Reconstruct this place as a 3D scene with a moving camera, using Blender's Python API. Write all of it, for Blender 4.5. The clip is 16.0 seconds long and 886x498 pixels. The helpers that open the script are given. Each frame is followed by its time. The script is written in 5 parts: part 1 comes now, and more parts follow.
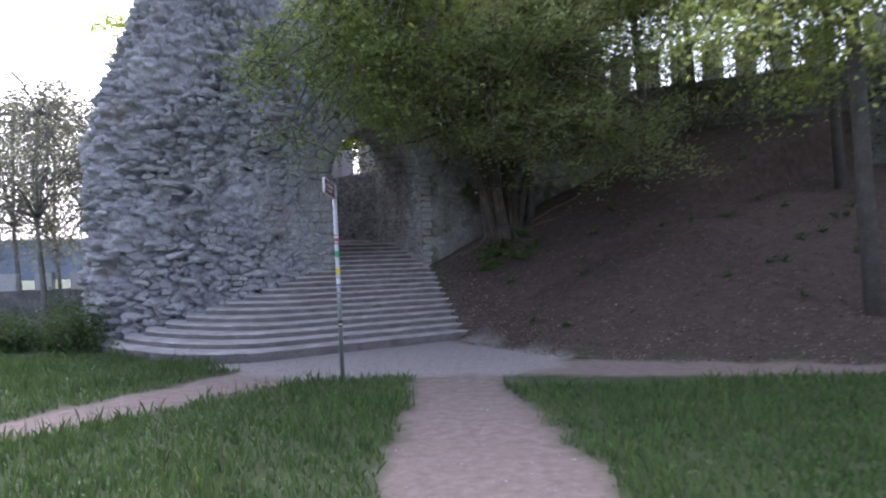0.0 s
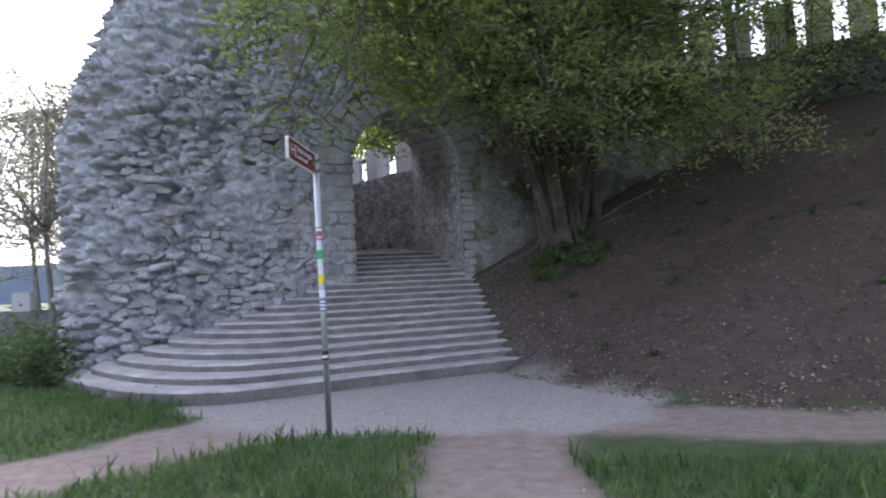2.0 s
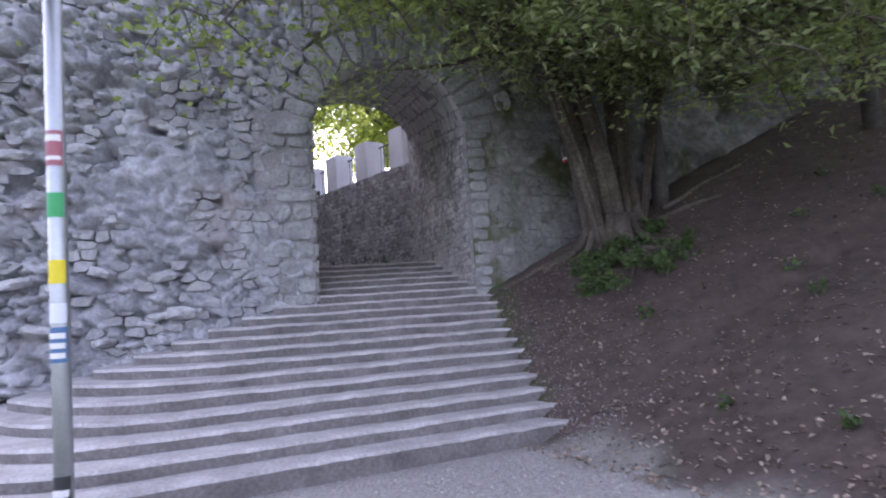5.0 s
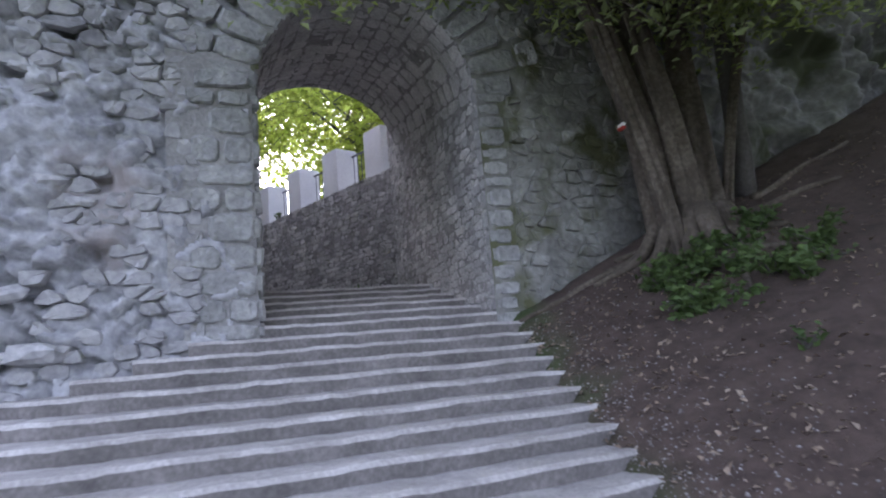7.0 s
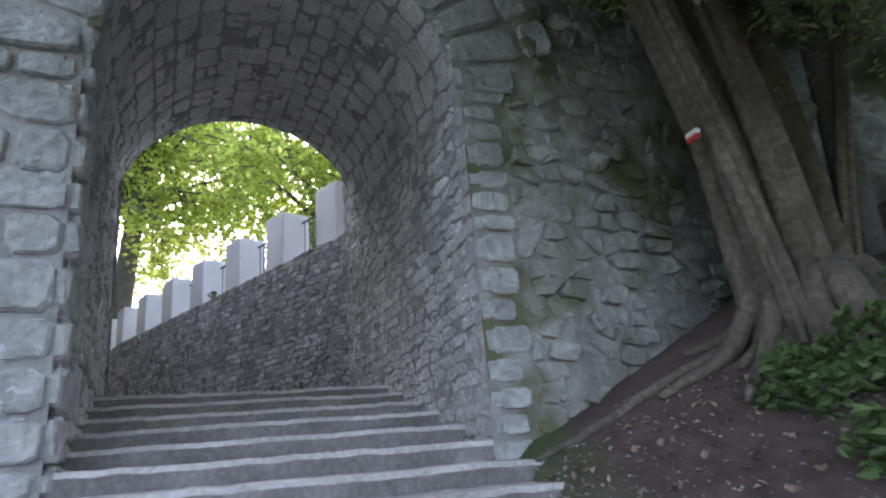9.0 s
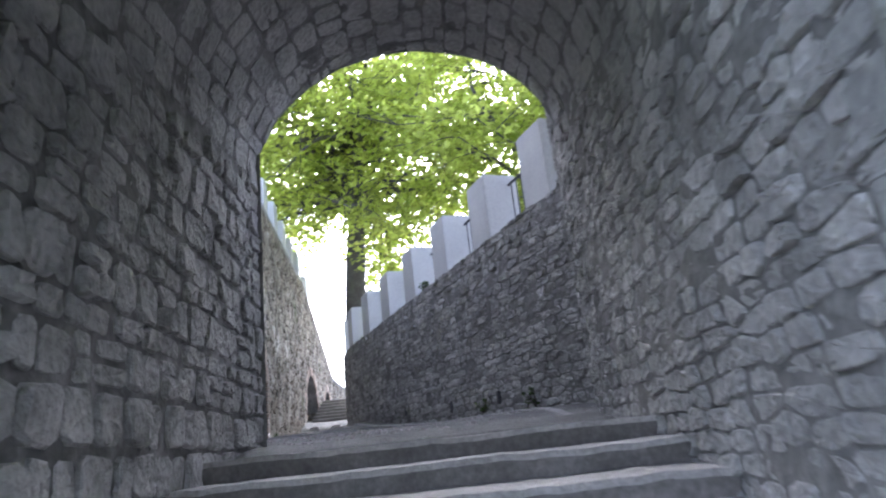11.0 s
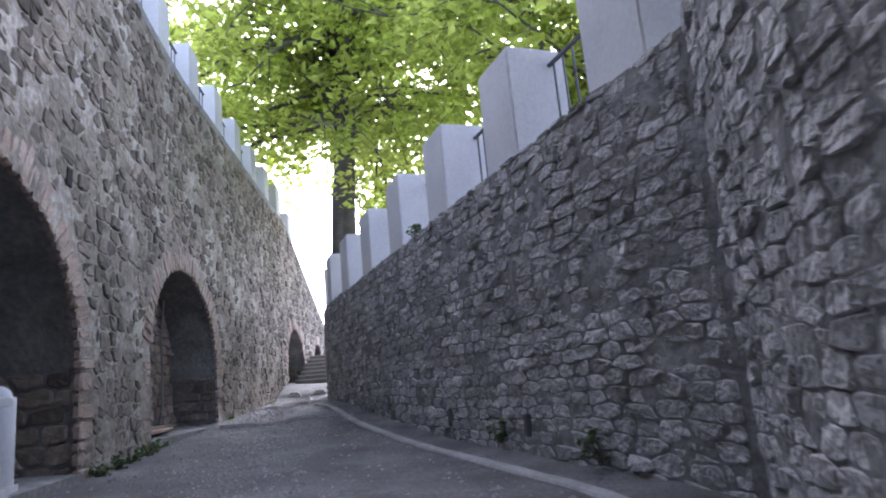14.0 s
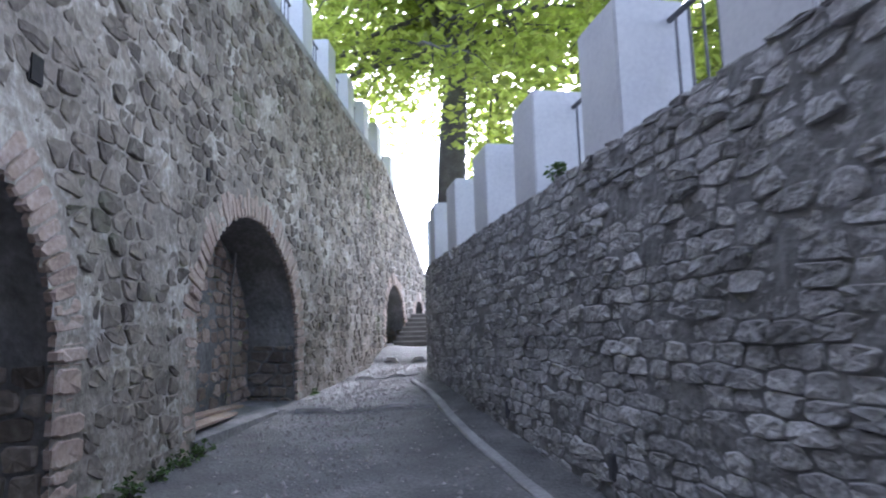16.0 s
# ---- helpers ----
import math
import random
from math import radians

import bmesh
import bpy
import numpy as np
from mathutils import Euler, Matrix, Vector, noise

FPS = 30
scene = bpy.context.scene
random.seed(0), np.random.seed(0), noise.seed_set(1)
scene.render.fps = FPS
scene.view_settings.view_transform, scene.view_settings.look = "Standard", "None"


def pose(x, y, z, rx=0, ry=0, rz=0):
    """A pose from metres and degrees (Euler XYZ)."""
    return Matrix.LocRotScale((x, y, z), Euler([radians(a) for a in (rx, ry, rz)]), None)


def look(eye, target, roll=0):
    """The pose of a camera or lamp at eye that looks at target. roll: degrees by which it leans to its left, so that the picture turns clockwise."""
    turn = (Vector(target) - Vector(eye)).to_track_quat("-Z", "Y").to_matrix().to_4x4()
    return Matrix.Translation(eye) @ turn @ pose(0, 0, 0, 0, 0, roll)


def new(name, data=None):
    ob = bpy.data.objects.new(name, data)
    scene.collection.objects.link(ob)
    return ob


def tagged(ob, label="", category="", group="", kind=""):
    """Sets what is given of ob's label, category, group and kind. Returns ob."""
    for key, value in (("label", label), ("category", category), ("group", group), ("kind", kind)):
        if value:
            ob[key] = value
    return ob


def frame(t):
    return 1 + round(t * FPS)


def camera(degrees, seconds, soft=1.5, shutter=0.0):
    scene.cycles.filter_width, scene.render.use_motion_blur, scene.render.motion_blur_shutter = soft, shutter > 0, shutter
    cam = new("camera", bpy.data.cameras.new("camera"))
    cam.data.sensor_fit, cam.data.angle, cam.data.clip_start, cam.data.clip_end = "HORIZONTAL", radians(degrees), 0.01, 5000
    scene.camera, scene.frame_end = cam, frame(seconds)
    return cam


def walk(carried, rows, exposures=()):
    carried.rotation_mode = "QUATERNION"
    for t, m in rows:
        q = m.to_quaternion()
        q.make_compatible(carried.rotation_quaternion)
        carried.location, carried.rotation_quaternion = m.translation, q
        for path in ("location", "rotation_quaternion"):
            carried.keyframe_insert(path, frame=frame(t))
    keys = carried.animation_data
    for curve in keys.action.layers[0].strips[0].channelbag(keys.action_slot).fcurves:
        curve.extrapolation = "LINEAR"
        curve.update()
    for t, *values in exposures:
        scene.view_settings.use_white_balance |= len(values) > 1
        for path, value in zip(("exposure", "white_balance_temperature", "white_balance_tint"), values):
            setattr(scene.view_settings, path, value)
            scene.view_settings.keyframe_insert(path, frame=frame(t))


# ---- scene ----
cam = camera(68.9, 16.0, 2.0, 0.4)
METRES, EYE, TILT, LEAN, TURN = 22.0, 1.65, 1.0, 1.8, 0.0
ROWS = [
    (0.0, 0.0, 0.0, 0.0, 0.0, 0.0, -0.0),
    (0.5, -0.0004, 0.0386, -0.0022, 3.52, -0.97, 3.02),
    (1.0, 0.004, 0.0696, -0.0053, 6.87, 0.29, 2.24),
    (1.5, 0.0036, 0.1107, -0.0088, 6.95, 0.06, 0.35),
    (2.0, 0.0119, 0.1384, -0.0094, 5.13, 1.49, 0.83),
    (2.5, 0.0106, 0.1793, -0.0129, 2.81, 1.73, -0.92),
    (3.0, 0.0154, 0.2014, -0.0114, 0.67, 3.92, 0.01),
    (3.5, 0.0136, 0.2343, -0.0135, 2.79, 2.65, 0.62),
    (4.0, 0.0123, 0.263, -0.0148, 4.75, 2.32, 2.6),
    (6.5, -0.0179, 0.4338, -0.0288, 9.17, 7.18, -0.14),
    (7.0, -0.027, 0.4654, -0.0288, 4.31, 8.09, 2.94),
    (7.5, -0.0295, 0.4998, -0.0263, 6.49, 12.59, 2.77),
    (8.0, -0.0302, 0.5291, -0.0252, 1.11, 15.31, 2.38),
    (10.5, -0.0357, 0.6748, 0.0054, 15.01, 16.69, 6.54),
    (11.0, -0.0452, 0.7024, 0.0094, 24.09, 15.42, 4.82),
    (11.5, -0.0535, 0.7334, 0.0192, 23.69, 13.92, 1.75),
    (12.0, -0.0644, 0.7589, 0.0232, 29.38, 11.5, 6.4),
    (12.5, -0.072, 0.7805, 0.0282, 24.03, 8.88, 1.82),
    (13.0, -0.0832, 0.8058, 0.0372, 25.85, 9.16, 3.26),
    (13.5, -0.0929, 0.8278, 0.0416, 27.96, 9.05, 2.68),
    (14.0, -0.1018, 0.8529, 0.0476, 24.9, 9.94, 4.02),
    (14.5, -0.1167, 0.8721, 0.055, 31.05, 7.58, 9.51),
    (15.0, -0.1333, 0.8976, 0.0635, 33.92, 5.88, 6.23),
    (15.5, -0.1479, 0.92, 0.0675, 30.72, 6.41, 2.25),
    (16.0, -0.1627, 0.9445, 0.0666, 33.8, 5.99, 0.68),
]
walk(cam, [(t, pose(0, 0, EYE, TILT, LEAN, TURN) @ pose(METRES * x, METRES * y, METRES * z, 90 + pitch, roll, yaw)) for t, x, y, z, yaw, pitch, roll in ROWS],
     [(0, 1.42, 5650, 23), (0.5, 1.62, 5700, 21), (1.0, 1.74, 5750, 20), (2.0, 1.8, 5800, 20), (3.5, 2.2, 5800, 31), (4.5, 2.36, 5800, 30), (6.5, 2.38, 5750, 26), (8.0, 2.52, 5800, 15), (10.5, 2.75, 5500, 16), (12.0, 2.25, 5500, 18), (13.0, 2.28, 5480, 19), (14.5, 2.55, 5400, 22), (15.5, 2.68, 5300, 20), (16, 2.6, 5230, 18)])

# ---- world, sun, exposure ----
world = bpy.data.worlds.new("overcast_sky")
scene.world = world
world.use_nodes = True
wn, wl = world.node_tree.nodes, world.node_tree.links
sky = wn.new("ShaderNodeTexSky")
sky.sky_type, sky.sun_disc = "NISHITA", False
sky.sun_elevation, sky.sun_rotation = radians(38), radians(-25)
sky.dust_density, sky.air_density = 4.0, 1.0
pale = wn.new("ShaderNodeHueSaturation")
pale.inputs["Saturation"].default_value = 0.45
wl.new(sky.outputs["Color"], pale.inputs["Color"])
wl.new(pale.outputs["Color"], wn["Background"].inputs["Color"])
wn["Background"].inputs["Strength"].default_value = 0.15
sun = new("sun", bpy.data.lights.new("sun", "SUN"))
sun.data.energy, sun.data.angle, sun.data.color = 1.0, radians(14), (1.0, 0.96, 0.9)
sun.matrix_world = look((0, 0, 30), (8, -17, 30 - 14.7))

# ---- materials ----


def material(name, colours, scale=2.0, rough=0.9, bump=0.3, fine=25.0, vary=0.25, by="island", metal=0.0, moss=None, distance=0.02, translucent=0.0):
    """A surface of mottled colours: broad stains, fine grain, relief, and a change of tone from piece to piece."""
    m = bpy.data.materials.new(name)
    m.use_nodes = True
    n, l = m.node_tree.nodes, m.node_tree.links
    b = n["Principled BSDF"]
    co = n.new("ShaderNodeTexCoord")
    broad = n.new("ShaderNodeTexNoise")
    broad.inputs["Scale"].default_value, broad.inputs["Detail"].default_value = scale, 6
    grain = n.new("ShaderNodeTexNoise")
    grain.inputs["Scale"].default_value, grain.inputs["Detail"].default_value = fine, 8
    geo = n.new("ShaderNodeNewGeometry")
    for t in (broad, grain):
        l.new(geo.outputs["Position"], t.inputs["Vector"])
    ramp = n.new("ShaderNodeValToRGB")
    while len(ramp.color_ramp.elements) < len(colours):
        ramp.color_ramp.elements.new(0.5)
    for i, c in enumerate(colours):
        ramp.color_ramp.elements[i].position = 0.3 + 0.4 * i / max(1, len(colours) - 1)
        ramp.color_ramp.elements[i].color = (*c, 1)
    mixf = n.new("ShaderNodeMath")
    mixf.operation = "MULTIPLY_ADD"
    mixf.inputs[1].default_value = 0.45
    l.new(grain.outputs["Fac"], mixf.inputs[0])
    half = n.new("ShaderNodeMath")
    half.operation = "MULTIPLY"
    half.inputs[1].default_value = 0.55
    l.new(broad.outputs["Fac"], half.inputs[0])
    l.new(half.outputs[0], mixf.inputs[2])
    l.new(mixf.outputs[0], ramp.inputs["Fac"])
    tone = n.new("ShaderNodeHueSaturation")
    l.new(ramp.outputs["Color"], tone.inputs["Color"])
    span = n.new("ShaderNodeMapRange")
    span.inputs["To Min"].default_value, span.inputs["To Max"].default_value = 1 - vary, 1 + vary
    if by == "object":
        info = n.new("ShaderNodeObjectInfo")
        l.new(info.outputs["Random"], span.inputs["Value"])
    else:
        l.new(geo.outputs["Random Per Island"], span.inputs["Value"])
    l.new(span.outputs["Result"], tone.inputs["Value"])
    out = tone.outputs["Color"]
    if moss:
        spots = n.new("ShaderNodeTexNoise")
        spots.inputs["Scale"].default_value, spots.inputs["Detail"].default_value = moss[1], 5
        l.new(geo.outputs["Position"], spots.inputs["Vector"])
        cut = n.new("ShaderNodeMapRange")
        cut.inputs["From Min"].default_value, cut.inputs["From Max"].default_value = moss[2], moss[2] + 0.12
        l.new(spots.outputs["Fac"], cut.inputs["Value"])
        mix = n.new("ShaderNodeMix")
        mix.data_type = "RGBA"
        l.new(cut.outputs["Result"], mix.inputs["Factor"])
        l.new(out, mix.inputs["A"])
        mix.inputs["B"].default_value = (*moss[0], 1)
        out = mix.outputs["Result"]
    l.new(out, b.inputs["Base Color"])
    b.inputs["Roughness"].default_value, b.inputs["Metallic"].default_value = rough, metal
    if bump:
        bp = n.new("ShaderNodeBump")
        bp.inputs["Strength"].default_value, bp.inputs["Distance"].default_value = bump, distance
        l.new(mixf.outputs[0], bp.inputs["Height"])
        l.new(bp.outputs["Normal"], b.inputs["Normal"])
    if translucent:
        tr = n.new("ShaderNodeBsdfTranslucent")
        ms = n.new("ShaderNodeMixShader")
        ms.inputs["Fac"].default_value = translucent
        l.new(out, tr.inputs["Color"])
        l.new(b.outputs["BSDF"], ms.inputs[1])
        l.new(tr.outputs["BSDF"], ms.inputs[2])
        l.new(ms.outputs["Shader"], n["Material Output"].inputs["Surface"])
    return m


def by_tone(m):
    """Let each stone of the weathered face keep its own tone."""
    n, l = m.node_tree.nodes, m.node_tree.links
    att = n.new("ShaderNodeAttribute")
    att.attribute_name = "tone"
    r = n.new("ShaderNodeMapRange")
    r.inputs["To Min"].default_value, r.inputs["To Max"].default_value = 0.72, 1.25
    l.new(att.outputs["Fac"], r.inputs["Value"])
    for node in n:
        if node.bl_idname == "ShaderNodeHueSaturation":
            l.new(r.outputs["Result"], node.inputs["Value"])
    return m


RUBBLE = material("rubble_stone", [(0.20, 0.196, 0.204), (0.34, 0.335, 0.34), (0.50, 0.49, 0.485)], 1.5, 0.95, 0.9, 15, 0.25, distance=0.04)
MOSSY = material("mossy_rubble", [(0.15, 0.148, 0.138), (0.27, 0.268, 0.25), (0.43, 0.43, 0.41)], 1.8, 0.95, 1.0, 12, 0.25, moss=((0.11, 0.115, 0.06), 1.6, 0.52), distance=0.04)
TOWER = by_tone(material("tower_rubble", [(0.20, 0.20, 0.215), (0.36, 0.36, 0.378), (0.54, 0.54, 0.55)], 1.2, 0.95, 0.9, 16, 0.2, moss=((0.32, 0.28, 0.27), 0.9, 0.58), distance=0.03))
ASHLAR = material("dressed_limestone", [(0.17, 0.17, 0.168), (0.31, 0.31, 0.305), (0.46, 0.455, 0.44)], 2.5, 0.9, 1.0, 18, 0.24, distance=0.07)
DARKSTONE = material("dark_wall_stone", [(0.22, 0.215, 0.21), (0.38, 0.37, 0.362), (0.56, 0.55, 0.54)], 2.2, 0.95, 1.0, 22, 0.28, distance=0.11)
BROWNSTONE = material("brown_wall_stone", [(0.085, 0.072, 0.06), (0.18, 0.152, 0.122), (0.34, 0.295, 0.24)], 1.4, 0.95, 1.0, 15, 0.48, moss=((0.10, 0.11, 0.06), 0.7, 0.62))
PALEMORTAR = material("pale_pointing", [(0.12, 0.10, 0.082), (0.27, 0.24, 0.20), (0.62, 0.58, 0.52)], 1.2, 0.98, 0.9, 16, 0.0, distance=0.04)
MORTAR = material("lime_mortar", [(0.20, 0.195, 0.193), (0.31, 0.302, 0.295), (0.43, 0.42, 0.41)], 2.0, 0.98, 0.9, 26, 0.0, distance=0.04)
DARKMORTAR = material("dark_mortar", [(0.11, 0.107, 0.104), (0.20, 0.195, 0.19), (0.34, 0.333, 0.325)], 2.6, 0.98, 1.0, 16, 0.0, distance=0.05)
BRICK = material("old_brick", [(0.23, 0.165, 0.13), (0.35, 0.27, 0.22), (0.50, 0.425, 0.365)], 3.0, 0.95, 0.6, 30, 0.35)
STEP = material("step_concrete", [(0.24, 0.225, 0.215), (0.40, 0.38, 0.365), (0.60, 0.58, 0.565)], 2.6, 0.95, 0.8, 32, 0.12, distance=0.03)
# riser colour is darkened: the shade on the upright faces is put in here
RISER = material("riser_shade", [(0.10, 0.092, 0.088), (0.17, 0.158, 0.15), (0.28, 0.26, 0.25)], 3.0, 0.95, 0.5, 30, 0.1)
CONCRETE = material("pale_concrete", [(0.50, 0.50, 0.52), (0.60, 0.60, 0.61), (0.68, 0.68, 0.68)], 1.6, 0.85, 0.15, 30, 0.05)
PATHFLOOR = material("passage_floor", [(0.065, 0.061, 0.06), (0.13, 0.126, 0.123), (0.25, 0.243, 0.238)], 1.8, 0.95, 1.0, 34, 0.0, distance=0.06)
METAL = material("galvanised_steel", [(0.42, 0.44, 0.45), (0.52, 0.54, 0.55)], 6, 0.45, 0.05, 60, 0.0, metal=0.8)
IRON = material("dark_iron", [(0.10, 0.10, 0.11), (0.16, 0.16, 0.17)], 6, 0.6, 0.05, 60, 0.0, metal=0.5)
BARK = material("yew_bark", [(0.045, 0.036, 0.028), (0.11, 0.09, 0.07), (0.22, 0.185, 0.15)], 3.0, 0.95, 1.0, 20, 0.0, distance=0.05)
# grey-brown bark lightened: the haze over the far trees is put into the colour
PALEBARK = material("hazed_bark", [(0.17, 0.155, 0.14), (0.25, 0.235, 0.22), (0.34, 0.32, 0.30)], 4.0, 0.95, 0.5, 25, 0.0)
TRUNK = material("maple_bark", [(0.07, 0.065, 0.06), (0.12, 0.11, 0.10), (0.18, 0.17, 0.16)], 4.0, 0.95, 0.6, 25, 0.0)
LEAF = material("maple_leaf", [(0.34, 0.42, 0.075), (0.47, 0.54, 0.115), (0.60, 0.64, 0.17)], 0.8, 0.6, 0, 8, 0.35, translucent=0.72)
BEECHLEAF = material("hornbeam_leaf", [(0.18, 0.24, 0.06), (0.27, 0.33, 0.09), (0.37, 0.42, 0.14)], 0.8, 0.6, 0, 8, 0.35, translucent=0.55)
YEWLEAF = material("yew_needles", [(0.20, 0.245, 0.10), (0.31, 0.365, 0.16), (0.42, 0.475, 0.23)], 0.8, 0.7, 0, 8, 0.35, translucent=0.6)
DARKLEAF = material("shaded_leaf", [(0.05, 0.075, 0.03), (0.085, 0.12, 0.045), (0.14, 0.175, 0.065)], 0.8, 0.6, 0, 8, 0.35, translucent=0.35)
GRASSLEAF = material("shrub_leaf", [(0.05, 0.09, 0.025), (0.085, 0.14, 0.04), (0.14, 0.20, 0.06)], 0.8, 0.6, 0, 8, 0.35, translucent=0.3)
PALELEAF = material("pale_spring_leaf", [(0.30, 0.31, 0.17), (0.40, 0.40, 0.23), (0.48, 0.47, 0.29)], 0.8, 0.6, 0, 8, 0.3, translucent=0.55)
GRASS = material("grass_blades", [(0.06, 0.11, 0.03), (0.10, 0.165, 0.045), (0.17, 0.22, 0.08)], 0.8, 0.8, 0, 6, 0.35, translucent=0.3)

# ---- plan ----
# the gate: O is the right jamb's foot; u runs along the front, v into the passage
O, E1 = Vector((-0.5, 17.0)), Vector((math.cos(radians(20)), math.sin(radians(20))))
E2 = Vector((-E1.y, E1.x))
STEP_RISE, LANDING_V = 0.12, 2.75


def W(u, v, z):
    p = O + u * E1 + v * E2
    return Vector((p.x, p.y, z))


def UV(x, y):
    d = Vector((x, y)) - O
    return d.dot(E1), d.dot(E2)


def smooth(a, b, x):
    t = min(1, max(0, (x - a) / (b - a)))
    return t * t * (3 - 2 * t)


def mesh_of(name, verts, faces, mat, soft=False, mats=None):
    me = bpy.data.meshes.new(name)
    me.from_pydata([tuple(v) for v in verts], [], faces)
    me.materials.append(mat)
    for extra in mats or ():
        me.materials.append(extra)
    if soft:
        me.shade_smooth()
    me.update()
    return me


def thing(name, label, category, kind="", group=""):
    return tagged(new(name), label, category, group, kind)


def solid(name, verts, faces, mat, parent=None, soft=False, label="", **tags):
    ob = new(name, mesh_of(name, verts, faces, mat, soft))
    if parent:
        ob.parent = parent
    return tagged(ob, label, **tags)


def part(name, bm, mat, parent, label="", soft=False):
    me = bpy.data.meshes.new(name)
    bm.to_mesh(me)
    bm.free()
    me.materials.append(mat)
    if soft:
        me.shade_smooth()
    ob = new(name, me)
    ob.parent = parent
    return tagged(ob, label)


def box(bm, lo, hi, m=Matrix(), bevel=0.0):
    made = bmesh.ops.create_cube(bm, size=1)["verts"]
    size = Vector(hi) - Vector(lo)
    mid = (Vector(hi) + Vector(lo)) / 2
    for v in made:
        v.co = Vector((v.co.x * size.x, v.co.y * size.y, v.co.z * size.z)) + mid
    if bevel:
        edges = list({e for v in made for e in v.link_edges})
        made = bmesh.ops.bevel(bm, geom=edges, offset=bevel, segments=2, affect="EDGES")["verts"]
    bmesh.ops.transform(bm, matrix=m, verts=list(set(made)))
    return bm


def tube(points, radii, sides=8, wobble=0.0):
    """Rings of vertices along a bent line, as verts and faces."""
    verts, faces = [], []
    pts = [Vector(p) for p in points]
    for i, p in enumerate(pts):
        way = (pts[min(i + 1, len(pts) - 1)] - pts[max(i - 1, 0)]).normalized()
        side = way.cross(Vector((0.3, 0.9, 0.2))).normalized()
        up = way.cross(side)
        for k in range(sides):
            a = 2 * math.pi * k / sides
            r = radii[i] * (1 + wobble * noise.noise((3 * math.cos(a) + i * 0.15, 3 * math.sin(a), p.z * 0.6)))
            verts.append(p + r * (math.cos(a) * side + math.sin(a) * up))
    for i in range(len(pts) - 1):
        for k in range(sides):
            a, b = i * sides + k, i * sides + (k + 1) % sides
            faces.append((a, b, b + sides, a + sides))
    faces.append(tuple(range(sides - 1, -1, -1)))
    faces.append(tuple(range(len(verts) - sides, len(verts))))
    return verts, faces


def join(lists):
    verts, faces = [], []
    for v, f in lists:
        k = len(verts)
        verts += v
        faces += [tuple(i + k for i in q) for q in f]
    return verts, faces


# the bank's foot, the retaining wall, the arcaded wall
FOOT = [(-0.15, 16.9), (0.3, 13.5), (1.9, 11.0), (2.9, 10.35), (6.0, 9.3), (14.0, 6.5), (40, 0)]


def foot_distance(x, y):
    best, side = 1e9, 1
    for (ax, ay), (bx, by) in zip(FOOT, FOOT[1:]):
        dx, dy = bx - ax, by - ay
        t = min(1, max(0, ((x - ax) * dx + (y - ay) * dy) / (dx * dx + dy * dy)))
        d = math.hypot(x - ax - t * dx, y - ay - t * dy)
        if d < best:
            best, side = d, dx * (y - ay) - dy * (x - ax)
    return best if side > 0 else -best


def capsule(x, y, ax, ay, bx, by, ra, rb):
    """Signed distance to a tapering band of ground: below nought inside it."""
    dx, dy = bx - ax, by - ay
    t = min(1, max(0, ((x - ax) * dx + (y - ay) * dy) / (dx * dx + dy * dy)))
    return math.hypot(x - ax - t * dx, y - ay - t * dy) - ra - (rb - ra) * t


def zones(x, y):
    """Shares of trodden path, gravel and bare earth at a place; the rest is grass."""
    n = 0.22 * noise.noise((x * 1.7, y * 1.7, 5)) + 0.08 * noise.noise((x * 7, y * 7, 6))
    path = min(capsule(x, y, 0.6, -2.0, 0.35, 4.6, 0.95, 0.80), capsule(x, y, 0.35, 4.6, 0.12, 9.2, 0.80, 0.62),
               capsule(x, y, -2.3, 10.2, -4.75, 6.95, 0.8, 0.42), capsule(x, y, -4.75, 6.95, -11, 2.0, 0.42, 0.5),
               capsule(x, y, 1.6, 9.8, 6.0, 8.75, 0.7, 0.4), capsule(x, y, 6.0, 8.75, 14, 6.0, 0.35, 0.5))
    gravel = min(capsule(x, y, -1.9, 11.0, 0.5, 10.85, 1.45, 1.45), capsule(x, y, -3.2, 11.2, 0.0, 12.6, 0.7, 1.0), capsule(x, y, 0.5, 11.0, 1.3, 10.4, 1.3, 0.6))
    d = foot_distance(x, y) + n * 2
    earth = smooth(-0.35, 0.25, d) if y < 40 else 0
    return smooth(0.18, -0.12, path + n) if path + n < 0.18 else 0.0, (1 - 0.8 * earth) * smooth(0.25, -0.15, gravel + n) if gravel + n < 0.25 else 0.0, earth


